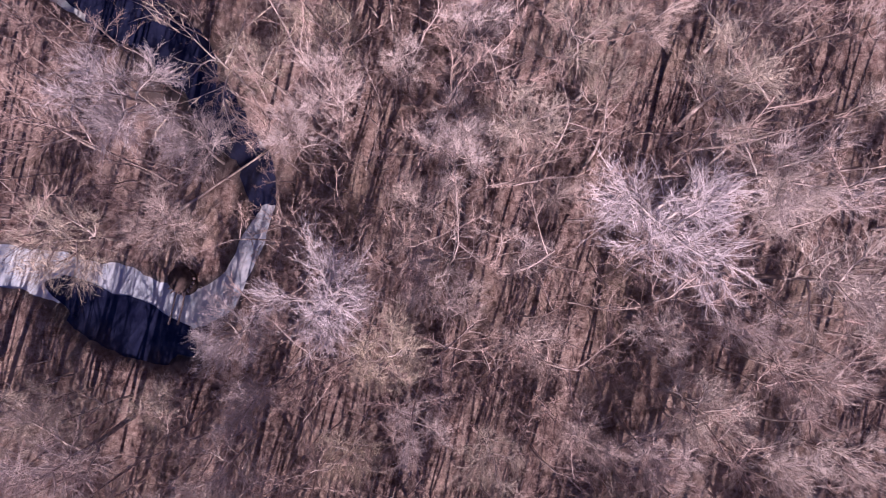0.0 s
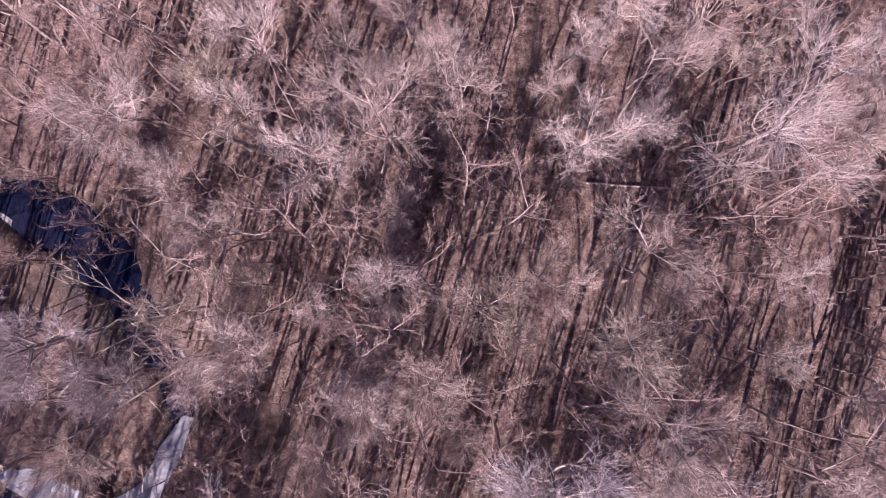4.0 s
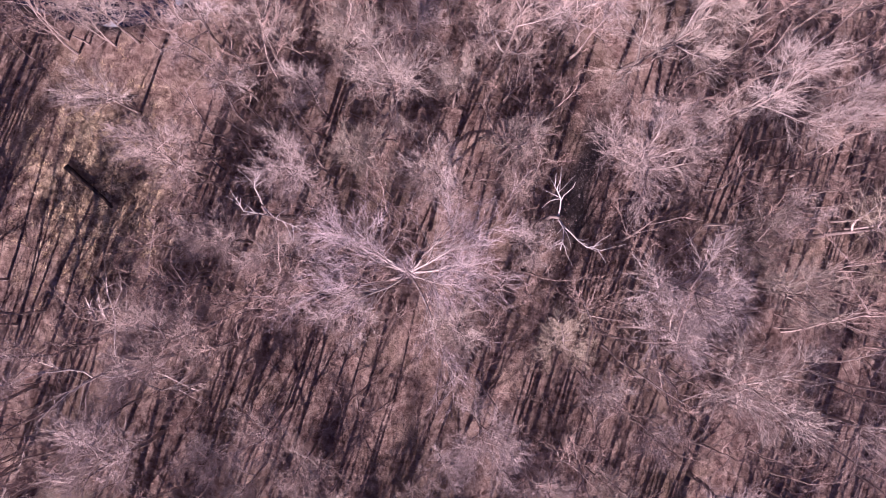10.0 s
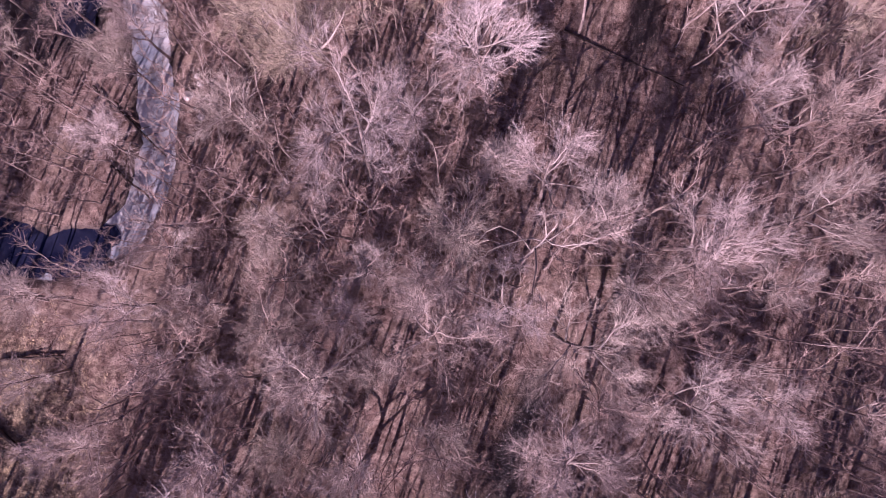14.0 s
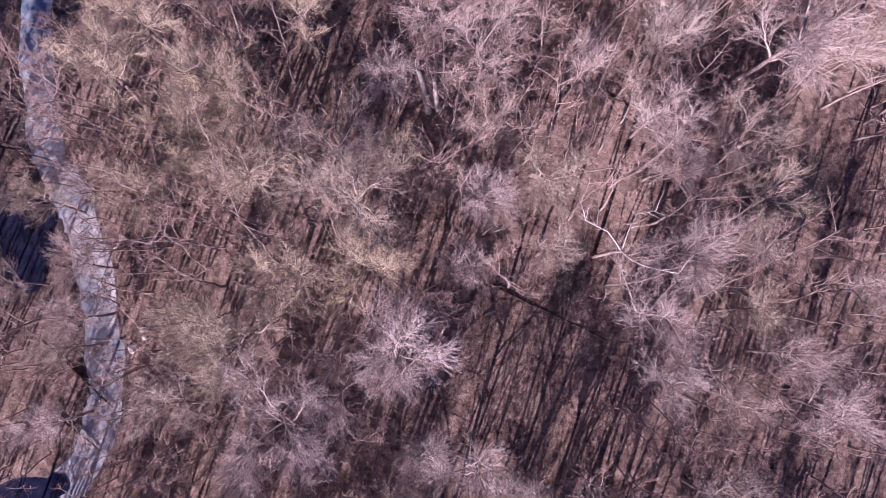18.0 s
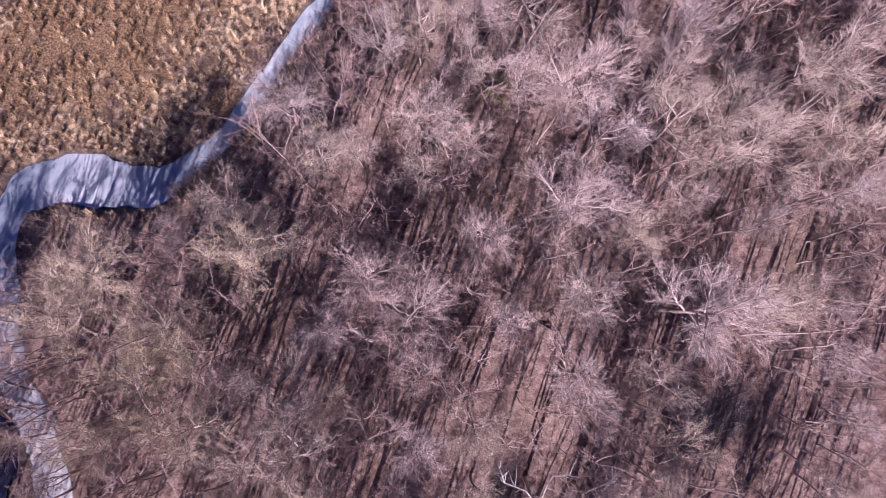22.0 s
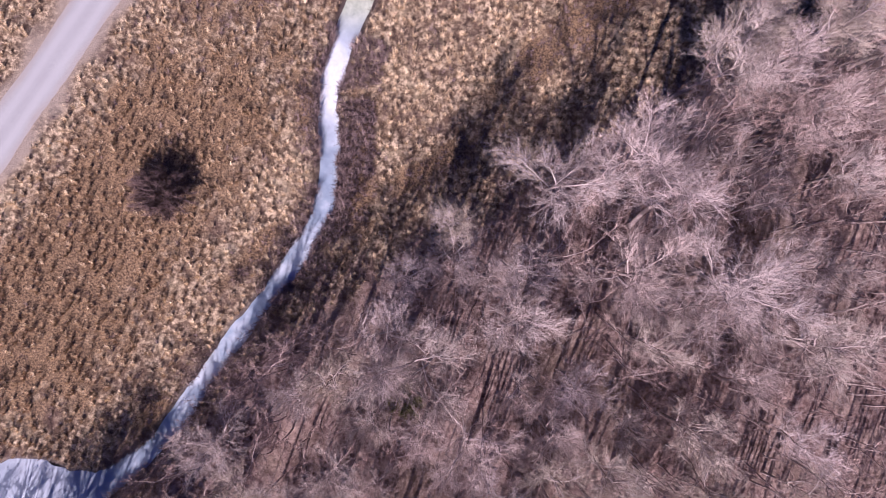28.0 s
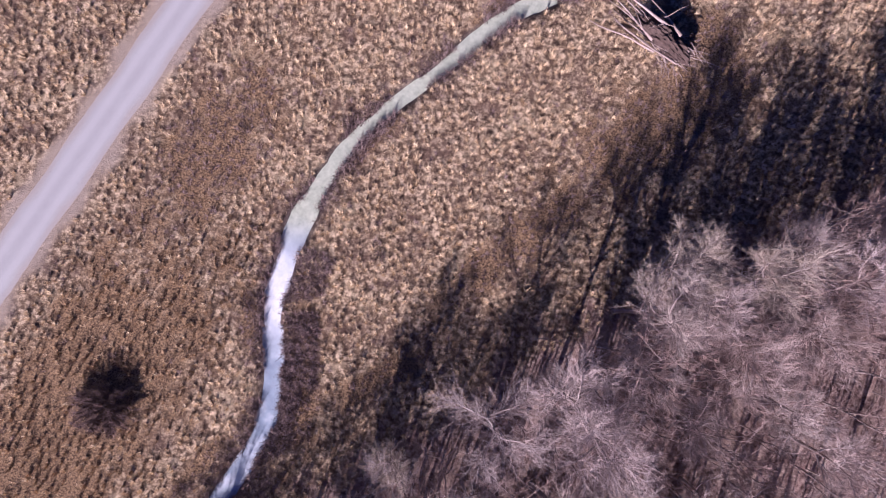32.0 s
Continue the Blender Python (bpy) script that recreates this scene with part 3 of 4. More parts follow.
GROVES.append([
    (-14.7, 37.7, 3, "M"), (25.8, 37.9, 2.4, "P"), (35, 39.3, 3.4, "L"), (-3.9, 40.2, 3.2, "M"), (22.3, 40.7, 2.4, "P"), (28.3, 42.1, 2.6, "M"),
    (11.6, 45.1, 6.8, "G"), (3.6, 45.7, 3.2, "M"), (38.9, 45.8, 2.9, "M"), (28.9, 46.6, 4.3, "P"), (-1.4, 46.9, 3, "P"), (19.3, 48.1, 2.3, "P"),
    (34.7, 48.8, 2.9, "M"), (43.2, 50.1, 2.9, "M"), (37.5, 51.2, 2.3, "P"), (-5.4, 51.9, 2.8, "P"), (3.4, 52.1, 2.9, "P"), (13.7, 52.1, 2.8, "P"),
    (19.4, 52.2, 1.7, "P"), (7.4, 52.8, 2.4, "P"), (29.1, 53.2, 4.5, "P"), (18.5, 55.2, 2.1, "P"), (-11, 56.7, 2.8, "M"), (9.3, 57.4, 2.8, "M"),
])
GROVES.append([
    (4.1, 57.4, 2.4, "M"), (30.1, 57.7, 2.4, "M"), (14, 58.8, 2.4, "P"), (36, 59, 3.4, "L"), (42.7, 59.4, 2.8, "P"), (6, 61.6, 2.4, "P"),
    (17.4, 61.7, 3.2, "L"), (-4.8, 62.3, 2.4, "L"), (27.1, 62.4, 3.4, "L"), (0.7, 62.7, 2.8, "M"), (10.4, 63.6, 2.5, "P"), (22.2, 65, 3, "L"),
    (13.2, 65.5, 2.8, "M"), (17, 65.6, 2.5, "P"), (32, 66, 3.2, "P"), (6.8, 66.2, 2.4, "L"), (41.2, 66.8, 2.7, "M"), (-3.1, 67.1, 2.2, "L"),
    (5.7, 68.9, 2.3, "P"), (19, 69.5, 3.1, "P"), (35.5, 70.1, 4, "P"), (8.3, 71.1, 1.8, "L"), (29.5, 71.2, 2.8, "M"), (43.9, 72.3, 3.1, "L"),
])
GROVES.append([
    (25.5, 73.5, 3.3, "L"), (-7, 73.9, 3, "P"), (21.3, 74, 2.5, "P"), (11.6, 74.1, 4.2, "L"), (14.8, 78.9, 2.5, "L"), (-6.5, 79.5, 2.3, "P"),
    (52.2, 80.1, 2.8, "P"), (45.1, 80.2, 3.3, "P"), (40.1, 81.7, 3.3, "P"), (-5.7, 82.5, 2.3, "P"), (20.1, 83.1, 4.2, "W"), (8.8, 83.3, 4, "P"),
    (3.9, 83.3, 2.6, "P"), (48.8, 83.7, 2.5, "M"), (-6.1, 86.3, 2.3, "P"), (37.7, 86.5, 3.5, "L"), (46.1, 86.9, 2.8, "P"), (10.1, 87.1, 3.3, "P"),
    (14.7, 87.4, 3.4, "P"), (29.9, 90.4, 2.8, "M"), (39.5, 90.7, 3.6, "P"), (-9.5, 90.8, 2.6, "P"), (-1, 91.9, 3.1, "P"),
])
GROVES.append([
    (15, 93, 3.6, "L"), (6.6, 93.5, 3.7, "M"), (24.6, 94.5, 2.6, "P"), (47.2, 96.9, 2.6, "L"), (28.9, 97.4, 3.3, "P"), (0.6, 97.8, 3.4, "P"),
    (38.8, 97.8, 2.6, "P"), (12.2, 98, 3.7, "L"), (17.4, 97.6, 2.4, "P"), (45, 99.6, 2.6, "L"), (-4.8, 100.3, 2.8, "M"), (5.1, 101.2, 3.5, "M"),
    (37.5, 101.4, 3.1, "P"), (1.4, 103.4, 2.8, "M"), (23.6, 105.3, 4.5, "L"), (-3.3, 105.5, 3.8, "M"), (9.4, 106.4, 2.8, "M"), (46.2, 107.3, 4.9, "P"),
    (20.6, 108, 2.7, "M"), (53.4, 108.2, 2.5, "M"), (56.1, 110.1, 3.3, "M"), (2.2, 110.5, 2.5, "P"), (10.6, 110.9, 3.1, "P"), (28.6, 112.3, 3.6, "P"),
])
GROVES.append([
    (41.7, 113.1, 2.5, "P"), (7.2, 114.2, 3.3, "P"), (53.1, 115.2, 2.8, "M"), (35.1, 116.8, 3.5, "M"), (57.1, 117.9, 2.8, "L"), (13.7, 118, 3.8, "M"),
    (17.3, 118.3, 2.5, "M"), (26.8, 119.7, 2.8, "P"), (37.9, 120.7, 3.3, "L"), (11.3, 121, 3, "M"), (51.1, 121.4, 3.6, "L"), (23.4, 121.4, 3.2, "P"),
    (43.3, 122.1, 3.3, "L"), (48.1, 123.9, 3.4, "P"), (58.1, 124.5, 3.9, "P"), (36.2, 125.1, 3.4, "M"), (25.9, 125.6, 3.4, "M"), (31.2, 126.1, 3.4, "M"),
    (43, 126.8, 3.2, "P"), (18.8, 127.3, 3.2, "M"), (50.3, 127.9, 3, "M"), (55.1, 128.5, 3.4, "M"), (65.8, 128.7, 3.9, "M"), (22.5, 130.1, 3.9, "M"),
])
GROVES.append([
    (40.2, 130.4, 3.2, "P"), (45, 130.9, 3.2, "P"), (26.8, 131.2, 2.8, "P"), (32.4, 133, 4.5, "L"), (60.7, 133, 3.7, "M"), (27.8, 135.6, 3.7, "L"),
    (51.1, 136, 3.9, "M"), (39.6, 136.3, 3.2, "M"), (60.1, 138.1, 3.9, "M"), (65.4, 138.3, 4.5, "P"), (54.3, 139.3, 3.9, "M"), (49.4, 139.6, 3, "M"),
    (28.4, 139.7, 3.2, "M"), (35.7, 140.9, 3.2, "P"), (32.3, 141.4, 2.8, "L"), (39.2, 141.9, 3.2, "M"), (46.5, 142.5, 3.9, "M"), (57.1, 143.8, 4.8, "M"),
    (32, 145.4, 3.2, "P"), (50.5, 147.6, 4.3, "M"), (41, 150, 4.1, "L"), (73.3, 150.4, 3.6, "L"), (61, 151.8, 3.9, "M"), (47.6, 152.7, 4.8, "P"),
])
GROVES.append([
    (68.8, 154.1, 3.4, "M"), (57.7, 155.1, 3.2, "L"), (65.3, 158.4, 3.6, "M"), (53.4, 161.4, 3.9, "M"), (70.3, 161.6, 4.1, "P"), (61.2, 162.8, 3.4, "M"),
    (56.6, 166.2, 4.3, "P"), (63.8, 166.5, 4.5, "P"), (72.4, 167.0, 3.9, "M"), (61.0, 168.4, 3.2, "M"), (67.8, 169.8, 4.2, "P"),
])

rnd = random.Random(5)
planted = []
for grove in GROVES:
    for x, y, r, kind in grove:
        planted.append((x, y, r))
        tan = kind in "MP" and ((x - 6) / 13) ** 2 + ((y - 96) / 14) ** 2 < 1
        plant("T" if tan else kind, x, y, r, rnd)


# the wood goes on behind the start and past the far side
# out of view; added to throw shade onto the ground in sight
for x, y, r in [(-34 + 7.4 * (k % 10) + rnd.uniform(-2.5, 2.5), -24 - 8.5 * (k // 10) + rnd.uniform(-3, 3), rnd.uniform(2.8, 4.2)) for k in range(30)]:
    planted.append((x, y, r))
    plant("M", x, y, r, rnd)
# mostly out of view, added for the shade past the far side
for k in range(22):
    x = 80 + 4.5 * (k % 6) + rnd.uniform(-2, 2)
    y = float(edge(x)) - 4 - 8 * (k // 6) + rnd.uniform(-3, 3)
    planted.append((x, y, 3.4))
    plant("P" if k % 2 else "M", x, y, rnd.uniform(2.8, 3.8), rnd)

for k in range(12):
    x, y = -42 + 5.2 * (k % 6) + rnd.uniform(-2, 2), -20 + 8 * (k // 6) + rnd.uniform(-2.5, 2.5)
    if creek_gap(x, y)[0] > 3.5:
        planted.append((x, y, 3.2))
        plant("M", x, y, rnd.uniform(2.6, 3.6), rnd)

# the far bank of the creek, over to the left of the way
for k in range(150):
    y = -14 + 117 * rnd.random()
    x = float(np.interp(y, (0, 66, 90, 110), (-13, -12, -9, -14))) - 32 * rnd.random() ** 1.2
    if creek_gap(x, y)[0] < 1.8 or np.hypot((x + 14) / 7.5, (y - 51) / 11) < 1.1 or np.hypot(x + 17, y - 63.5) < 7 or np.hypot(x + 22, y - 13) < 9:
        continue
    if min(math.hypot(x - p[0], y - p[1]) for p in planted) < 4.3:
        continue
    r = rnd.uniform(2.3, 3.6)
    planted.append((x, y, r))
    plant("PMMPL"[k % 5], x, y, r, rnd)

# over the dark pool at the bend
for x, y, r in ((-11.5, 62.3, 2.4), (-17.5, 85.2, 2.8), (-18.3, 91.5, 3.0), (-11.8, 84.4, 2.2)):
    if min(math.hypot(x - p[0], y - p[1]) for p in planted) > 2.0:
        planted.append((x, y, r))
        plant("P", x, y, r, rnd)

# open floor with few saplings: centre, half widths
OPEN = [(15.9, 18.5, 4.1, 10.4), (6.8, 33.8, 10.4, 6.8), (37.3, 31.1, 1.8, 5.0), (29.1, 81.2, 7.8, 10.2), (30.2, 84.6, 5.4, 9.8), (11.6, 108.7, 4.7, 6.8),
        (31.4, 12.6, 3.9, 7.0), (23.0, 51.1, 2.7, 6.7), (25.6, 54.0, 2.7, 8.2), (12.4, 106.0, 3.8, 6.0), (52.5, 96.4, 5.5, 4.0)]


def in_open(x, y):
    return any(((x - cx) / a) ** 2 + ((y - cy) / b) ** 2 < 1 for cx, cy, a, b in OPEN)


# trees between the tall ones, where the wood would else stand thin
for k in range(900):
    y = rnd.uniform(-18, 165)
    x = float(np.interp(y, (0, 160), (0, 33))) + rnd.uniform(-24, 42)
    if y > edge(x) - 9 or creek_gap(x, y)[0] < 4 or np.hypot(x + 20, y - 12) < 9 or in_open(x, y) or in_open(x + 4, y + 12) or np.hypot((x + 14) / 8, (y - 48) / 14) < 1.2:
        continue
    if min(math.hypot(x - p[0], y - p[1]) for p in planted) < 5.0:
        continue
    planted.append((x, y, 2.6))
    plant("PMPLM"[k % 5], x, y, rnd.uniform(2.2, 3.1), rnd)

# bleached dead trees
for x, y, r in ((-15.3, 12.8, 4.4), (24.3, 68.2, 3.4), (-8.3, 37.6, 3.6), (7.5, 68.4, 2.2)):
    planted.append((x, y, r))
    plant("D", x, y, r, rnd)


def make_bleached(x, y, fork, arms):
    """A dead tree whose few crooked white limbs leave one fork; each arm lists its turns as steps across and along."""
    rnd = random.Random(int(10 * x))
    root = new("tree")
    root.matrix_basis = pose(x, y, ground_z(x, y))
    stem = Tubes()
    line = bend((0, 0, -0.2), (0, 0, 1), fork + 0.2, 6, rnd, 0.03, 0.3)
    line[-1] = Vector((0, 0, fork))
    stem.add(line, [0.19 - 0.012 * i for i in range(7)], 7)
    part("trunk", stem.mesh("trunk", BARK), root)
    for arm in arms:
        p, way, limb = Vector((0, 0, fork - 0.2)), [], Tubes()
        way.append(p.copy())
        for dx, dy in arm:
            for half in (0.5, 0.5):
                p = p + Vector((dx * half + rnd.gauss(0, 0.07), dy * half + rnd.gauss(0, 0.07), 0.28 * math.hypot(dx, dy) * half))
                way.append(p.copy())
        n = len(way)
        limb.add(way, [0.06 * (1 - 0.7 * i / n) for i in range(n)], 6)
        for _ in range(9):
            t = rnd.uniform(0.35, 1.0)
            q, w = on_line(way, t)
            limb.add(bend(q, spread(w, rnd, 25, 70), rnd.uniform(0.6, 1.9), 4, rnd, 0.16, 0.05), [0.035, 0.028, 0.02, 0.014, 0.006], 4, False)
        part("limb", limb.mesh("limb", BLEACHED), root, "bleached white crooked limb")
    tagged(root, DEAD, "tree", "bare trees of the wood")


BLEACHED = bark_material("bleached_wood", (0.46, 0.42, 0.40), (0.74, 0.70, 0.68), 0.7)
make_bleached(34.9, 90.7, 9.2, (((-1.0, 1.3), (-1.8, 0.6), (-0.5, 1.5)), ((0.2, 1.5), (0.5, 1.6), (1.3, 0.3)), ((1.6, -0.9), (2.2, -0.4), (0.9, 1.4), (1.8, 0.8))))
make_bleached(21.2, 49.6, 10.2, (((0.1, 1.1), (-0.5, 0.8)), ((0.5, -0.8), (-0.2, -1.4)), ((0.8, -0.9), (1.1, -0.8), (0.9, -0.2))))
make_bleached(1.9, 49.1, 10.0, (((-0.5, 1.0), (0.0, 0.9)), ((0.5, -0.6), (-1.4, -0.1), (-0.6, 0.9)), ((0.9, -0.7), (1.9, -0.6))))
for x, y, r in ((34.9, 90.7, 3.0), (21.2, 49.6, 1.5), (1.9, 49.1, 1.5)):
    planted.append((x, y, r))


# ---- young growth between the trees, one thicket ----
class Heap:
    """Gathers many copies of small quad meshes into one mesh."""

    def __init__(self):
        self.verts, self.quads, self.kinds, self.count = [], [], [], 0

    def add(self, verts, quads, kinds):
        self.verts.append(verts)
        self.quads.append(quads + self.count)
        self.kinds.append(kinds)
        self.count += len(verts)

    def object(self, name, materials, smooth=False):
        verts, quads = np.concatenate(self.verts), np.concatenate(self.quads)
        me = bpy.data.meshes.new(name)
        me.vertices.add(len(verts))
        me.vertices.foreach_set("co", verts.astype(np.float32).ravel())
        side = quads.shape[1]
        me.loops.add(quads.size)
        me.loops.foreach_set("vertex_index", quads.astype(np.int32).ravel())
        me.polygons.add(len(quads))
        me.polygons.foreach_set("loop_start", np.arange(0, quads.size, side, dtype=np.int32))
        me.polygons.foreach_set("loop_total", np.full(len(quads), side, dtype=np.int32))
        for m in materials:
            me.materials.append(m)
        me.polygons.foreach_set("material_index", np.concatenate(self.kinds).astype(np.int32))
        me.polygons.foreach_set("use_smooth", np.full(len(quads), smooth))
        me.update(calc_edges=True)
        return new(name, me)


def sapling(seed, tall, limbs, reach, twigs, girth, twig_r=0.0115):
    """A slender young tree as bare arrays of points and triangles."""
    rnd = random.Random(seed)
    wood, fine = Tubes(), Tubes()
    line = bend((0, 0, -0.2), (rnd.uniform(-0.08, 0.08), rnd.uniform(-0.08, 0.08), 1), tall, 6, rnd, 0.06, 0.05)
    wood.add(line, [girth * (1 - 0.14 * i) for i in range(7)], 5, False)
    bearers = [(line, 0.55, 1.0)]
    for k in range(limbs):
        p, _ = on_line(line, 0.35 + 0.6 * (k + rnd.random()) / limbs)
        a = 2.4 * k + rnd.uniform(-0.4, 0.4)
        limb = bend(p, (math.cos(a), math.sin(a), rnd.uniform(0.6, 1.4)), reach * rnd.uniform(0.8, 1.3), 4, rnd, 0.15, 0.08)
        wood.add(limb, [girth * 0.26 * (1 - 0.2 * i) for i in range(5)], 3, False)
        bearers.append((limb, 0.2, 1.0))
    fine_twigs(fine, bearers, twigs, reach * 1.25, twig_r, rnd, 0.08, 6)
    verts = np.array([tuple(v) for v in wood.verts + fine.verts])
    tris, kinds = [], []
    for first, kind, faces in ((0, 0, wood.faces), (len(wood.verts), 1, fine.faces)):
        for f in faces:
            for k in range(1, len(f) - 1):
                tris.append((first + f[0], first + f[k], first + f[k + 1]))
                kinds.append(kind)
    return verts, np.array(tris), np.array(kinds)


def placed(verts, x, y, z, spin, s, tall=1.0):
    c, d = math.cos(spin), math.sin(spin)
    return np.stack([x + s * (verts[:, 0] * c - verts[:, 1] * d), y + s * (verts[:, 0] * d + verts[:, 1] * c), z + s * tall * verts[:, 2]], 1)


SAPLINGS = [sapling(201 + i, 7.0 + 1.6 * (i % 3), 8, 2.4, 520, 0.10, 0.0082) for i in range(7)]
thicket, young = Heap(), 0
trial = np.random.RandomState(8).rand(26000, 4)
ty = -50 + 264 * trial[:, 0]
tx = np.interp(ty, (0, 160), (0, 33)) + np.where(ty < 110, -46 + 92 * trial[:, 1], -46 + 112 * trial[:, 1])
free = (ty < edge(tx) - np.where(tx < 16, 6.0, 2.5)) & (creek_gap(tx, ty) > 1.5) & (road_gap(tx, ty) > 3) & (np.hypot((tx + 14.0) / 7, (ty - 51) / 10.5) > 1) & (np.hypot(tx + 20.5, ty - 17) > 8)
near, tz = np.array(planted), height(tx, ty)
for x, y, z, t, u in zip(tx[free], ty[free], tz[free], trial[free, 2], trial[free, 3]):
    if young >= 2400:
        break
    if u < 0.93 and in_open(x, y):
        continue
    if np.any((near[:, 0] - x) ** 2 + (near[:, 1] - y) ** 2 < (0.2 * near[:, 2] + 0.45) ** 2):
        continue
    s = 0.7 + 0.75 * t ** 1.5
    near = np.vstack([near, (x, y, 1.5 * s)])
    verts, tris, kinds = SAPLINGS[young % 7]
    thicket.add(placed(verts, x, y, z, 6.28 * u, s), tris, kinds)
    young += 1
# saplings along the wood's edge, added to deepen its shade on the field
belt = np.random.RandomState(4).rand(250, 4)
bx = 12 + 100 * belt[:, 0]
by = edge(bx) - 1.5 - 13 * belt[:, 1] ** 1.2
for x, y, z, gap, t, u in zip(bx, by, height(bx, by), creek_gap(bx, by), belt[:, 2], belt[:, 3]):
    if gap > 1.0:
        verts, tris, kinds = SAPLINGS[int(7 * t)]
        thicket.add(placed(verts, x, y, z, 6.28 * u, (0.55 if x < 50 else 0.95) + 0.45 * t), tris, kinds)
# taller ones set back from the far edge, added for a denser shadow
for u, v, t in np.random.RandomState(21).rand(60, 3):
    x = 54 + 40 * u
    y = float(edge(x)) - 2.5 - 9 * v
    verts, tris, kinds = SAPLINGS[int(7 * t)]
    thicket.add(placed(verts, x, y, ground_z(x, y), 6.28 * t, 1.15 + 0.4 * v), tris, kinds)
for u, v, t in np.random.RandomState(6).rand(60, 3):
    x, y = -14.5 + 16 * u, 105 + 8.6 * v
    if creek_gap(x, y)[0] > 0.6:
        verts, tris, kinds = SAPLINGS[int(7 * t)]
        thicket.add(placed(verts, x, y, ground_z(x, y), 6.28 * t, 0.35 + 0.25 * u), tris, kinds)
for u, v, t in np.random.RandomState(12).rand(460, 3):
    i = int(u * (len(LINE) - 2))
    way = LINE[i + 1] - LINE[i]
    way /= np.hypot(*way)
    off = (WIDE[i] / 2 + 0.3 + 1.8 * t) * (1 if v > 0.35 else -1)
    x, y = LINE[i][0] + way[1] * off, LINE[i][1] - way[0] * off
    if 8 < y < min(edge(x) - 0.5, 103) and creek_gap(x, y)[0] > 0.2:
        verts, tris, kinds = SAPLINGS[int(7 * t)]
        thicket.add(placed(verts, x, y, ground_z(x, y), 6.28 * v, 0.5 + 0.5 * t), tris, kinds)
for u, v, t in np.random.RandomState(31).rand(46, 3):
    i = 6 * 36 + int(u * 6 * 4.5)
    way = LINE[i + 1] - LINE[i]
    way /= np.hypot(*way)
    off = WIDE[i] / 2 + 0.25 + 0.9 * v
    x, y = LINE[i][0] + way[1] * off, LINE[i][1] - way[0] * off
    verts, tris, kinds = SAPLINGS[int(7 * t)]
    thicket.add(placed(verts, x, y, ground_z(x, y), 6.28 * v, 0.28 + 0.2 * t), tris, kinds)
tagged(thicket.object("saplings", [BARK, YOUNG_TWIG]), "thin bare saplings crowding the wood between trees", "saplings", kind="stuff")

# ---- shrubs ----
def make_shrub(name, seed, reach, tall, stems, twigs, label, wood, fine):
    """A rounded bare shrub of many stems from one base."""
    rnd = random.Random(seed)
    root = new(name)
    crown, bearers = Tubes(), []
    for k in range(stems):
        a = 2.4 * k
        lean = rnd.uniform(0.15, 1.9)
        line = bend((0.15 * math.cos(a), 0.15 * math.sin(a), -0.1), (lean * math.cos(a), lean * math.sin(a), 1), tall * rnd.uniform(0.8, 1.15), 5, rnd, 0.14, -0.02)
        stem = Tubes()
        stem.add(line, [0.03 * (1 - 0.15 * i) for i in range(6)], 4, False)
        part("stem", stem.mesh("stem", wood), root)
        bearers.append(line)
    for _ in range(twigs):
        q, w = on_line(rnd.choice(bearers), 0.25 + 0.75 * rnd.random())
        crown.cone(q, spread(w, rnd, 15, 75), reach * rnd.uniform(0.2, 0.5), 0.02 * rnd.uniform(0.7, 1.3))
    part("crown", crown.mesh("crown", fine), root)
    return tagged(root, label, "shrub")


DARK_TWIG = twig_material("dark_twigs", (0.16, 0.11, 0.095), (0.24, 0.17, 0.15), (0.20, 0.15, 0.11))
SHRUB_TWIG = twig_material("shrub_twigs", (0.13, 0.09, 0.08), (0.20, 0.14, 0.125), (0.16, 0.11, 0.095))
shrub = make_shrub("shrub", 401, 2.2, 2.9, 80, 6000, "rounded dark bare shrub standing alone in dry grass", DARK_WOOD, SHRUB_TWIG)
shrub.matrix_basis = pose(1.5, 145.6, 0) @ Matrix.Diagonal((1.25, 0.95, 0.95, 1))
low = make_shrub("shrub", 402, 0.9, 1.2, 20, 350, "small dark shrub beside the creek", DARK_WOOD, DARK_TWIG)
low.matrix_basis = pose(2.7, 124.6, 0)
OLIVE = twig_material("olive_twigs", (0.20, 0.19, 0.07), (0.27, 0.25, 0.10), (0.17, 0.17, 0.07))
mossy = make_shrub("shrub", 403, 1.5, 2.2, 34, 2200, "olive-green leafy shrub under bare trees", BARK, OLIVE)
mossy.matrix_basis = pose(29.1, 126.8, ground_z(29.1, 126.8))
for x, y, turn_z, grow in ((28.0, 164.5, 40, 0.7), (10.3, 138.0, 120, 0.8), (12.2, 176.5, 10, 0.6), (21.5, 148.3, 70, 0.9), (14.6, 158.0, 200, 0.9), (7.2, 130.4, 250, 0.8)):
    copy_thing(low, pose(x, y, ground_z(x, y), 0, 0, turn_z) @ Matrix.Scale(grow, 4))

# ---- dry grass ----
def blades(heap, x, y, z, rnd, count, low, high, wide, flat, loose=0.2):
    for _ in range(count):
        a = rnd.uniform(0, 6.283)
        size, c, d = rnd.uniform(low, high), math.cos(a), math.sin(a)
        rise = size * rnd.uniform(*flat)
        bx, by = x + rnd.uniform(-loose, loose), y + rnd.uniform(-loose, loose)
        w = wide * rnd.uniform(0.6, 1.3)
        heap.append(((bx - d * w, by + c * w, z - 0.04), (bx + d * w, by - c * w, z - 0.04), (bx + c * size, by + d * size, z + rise)))


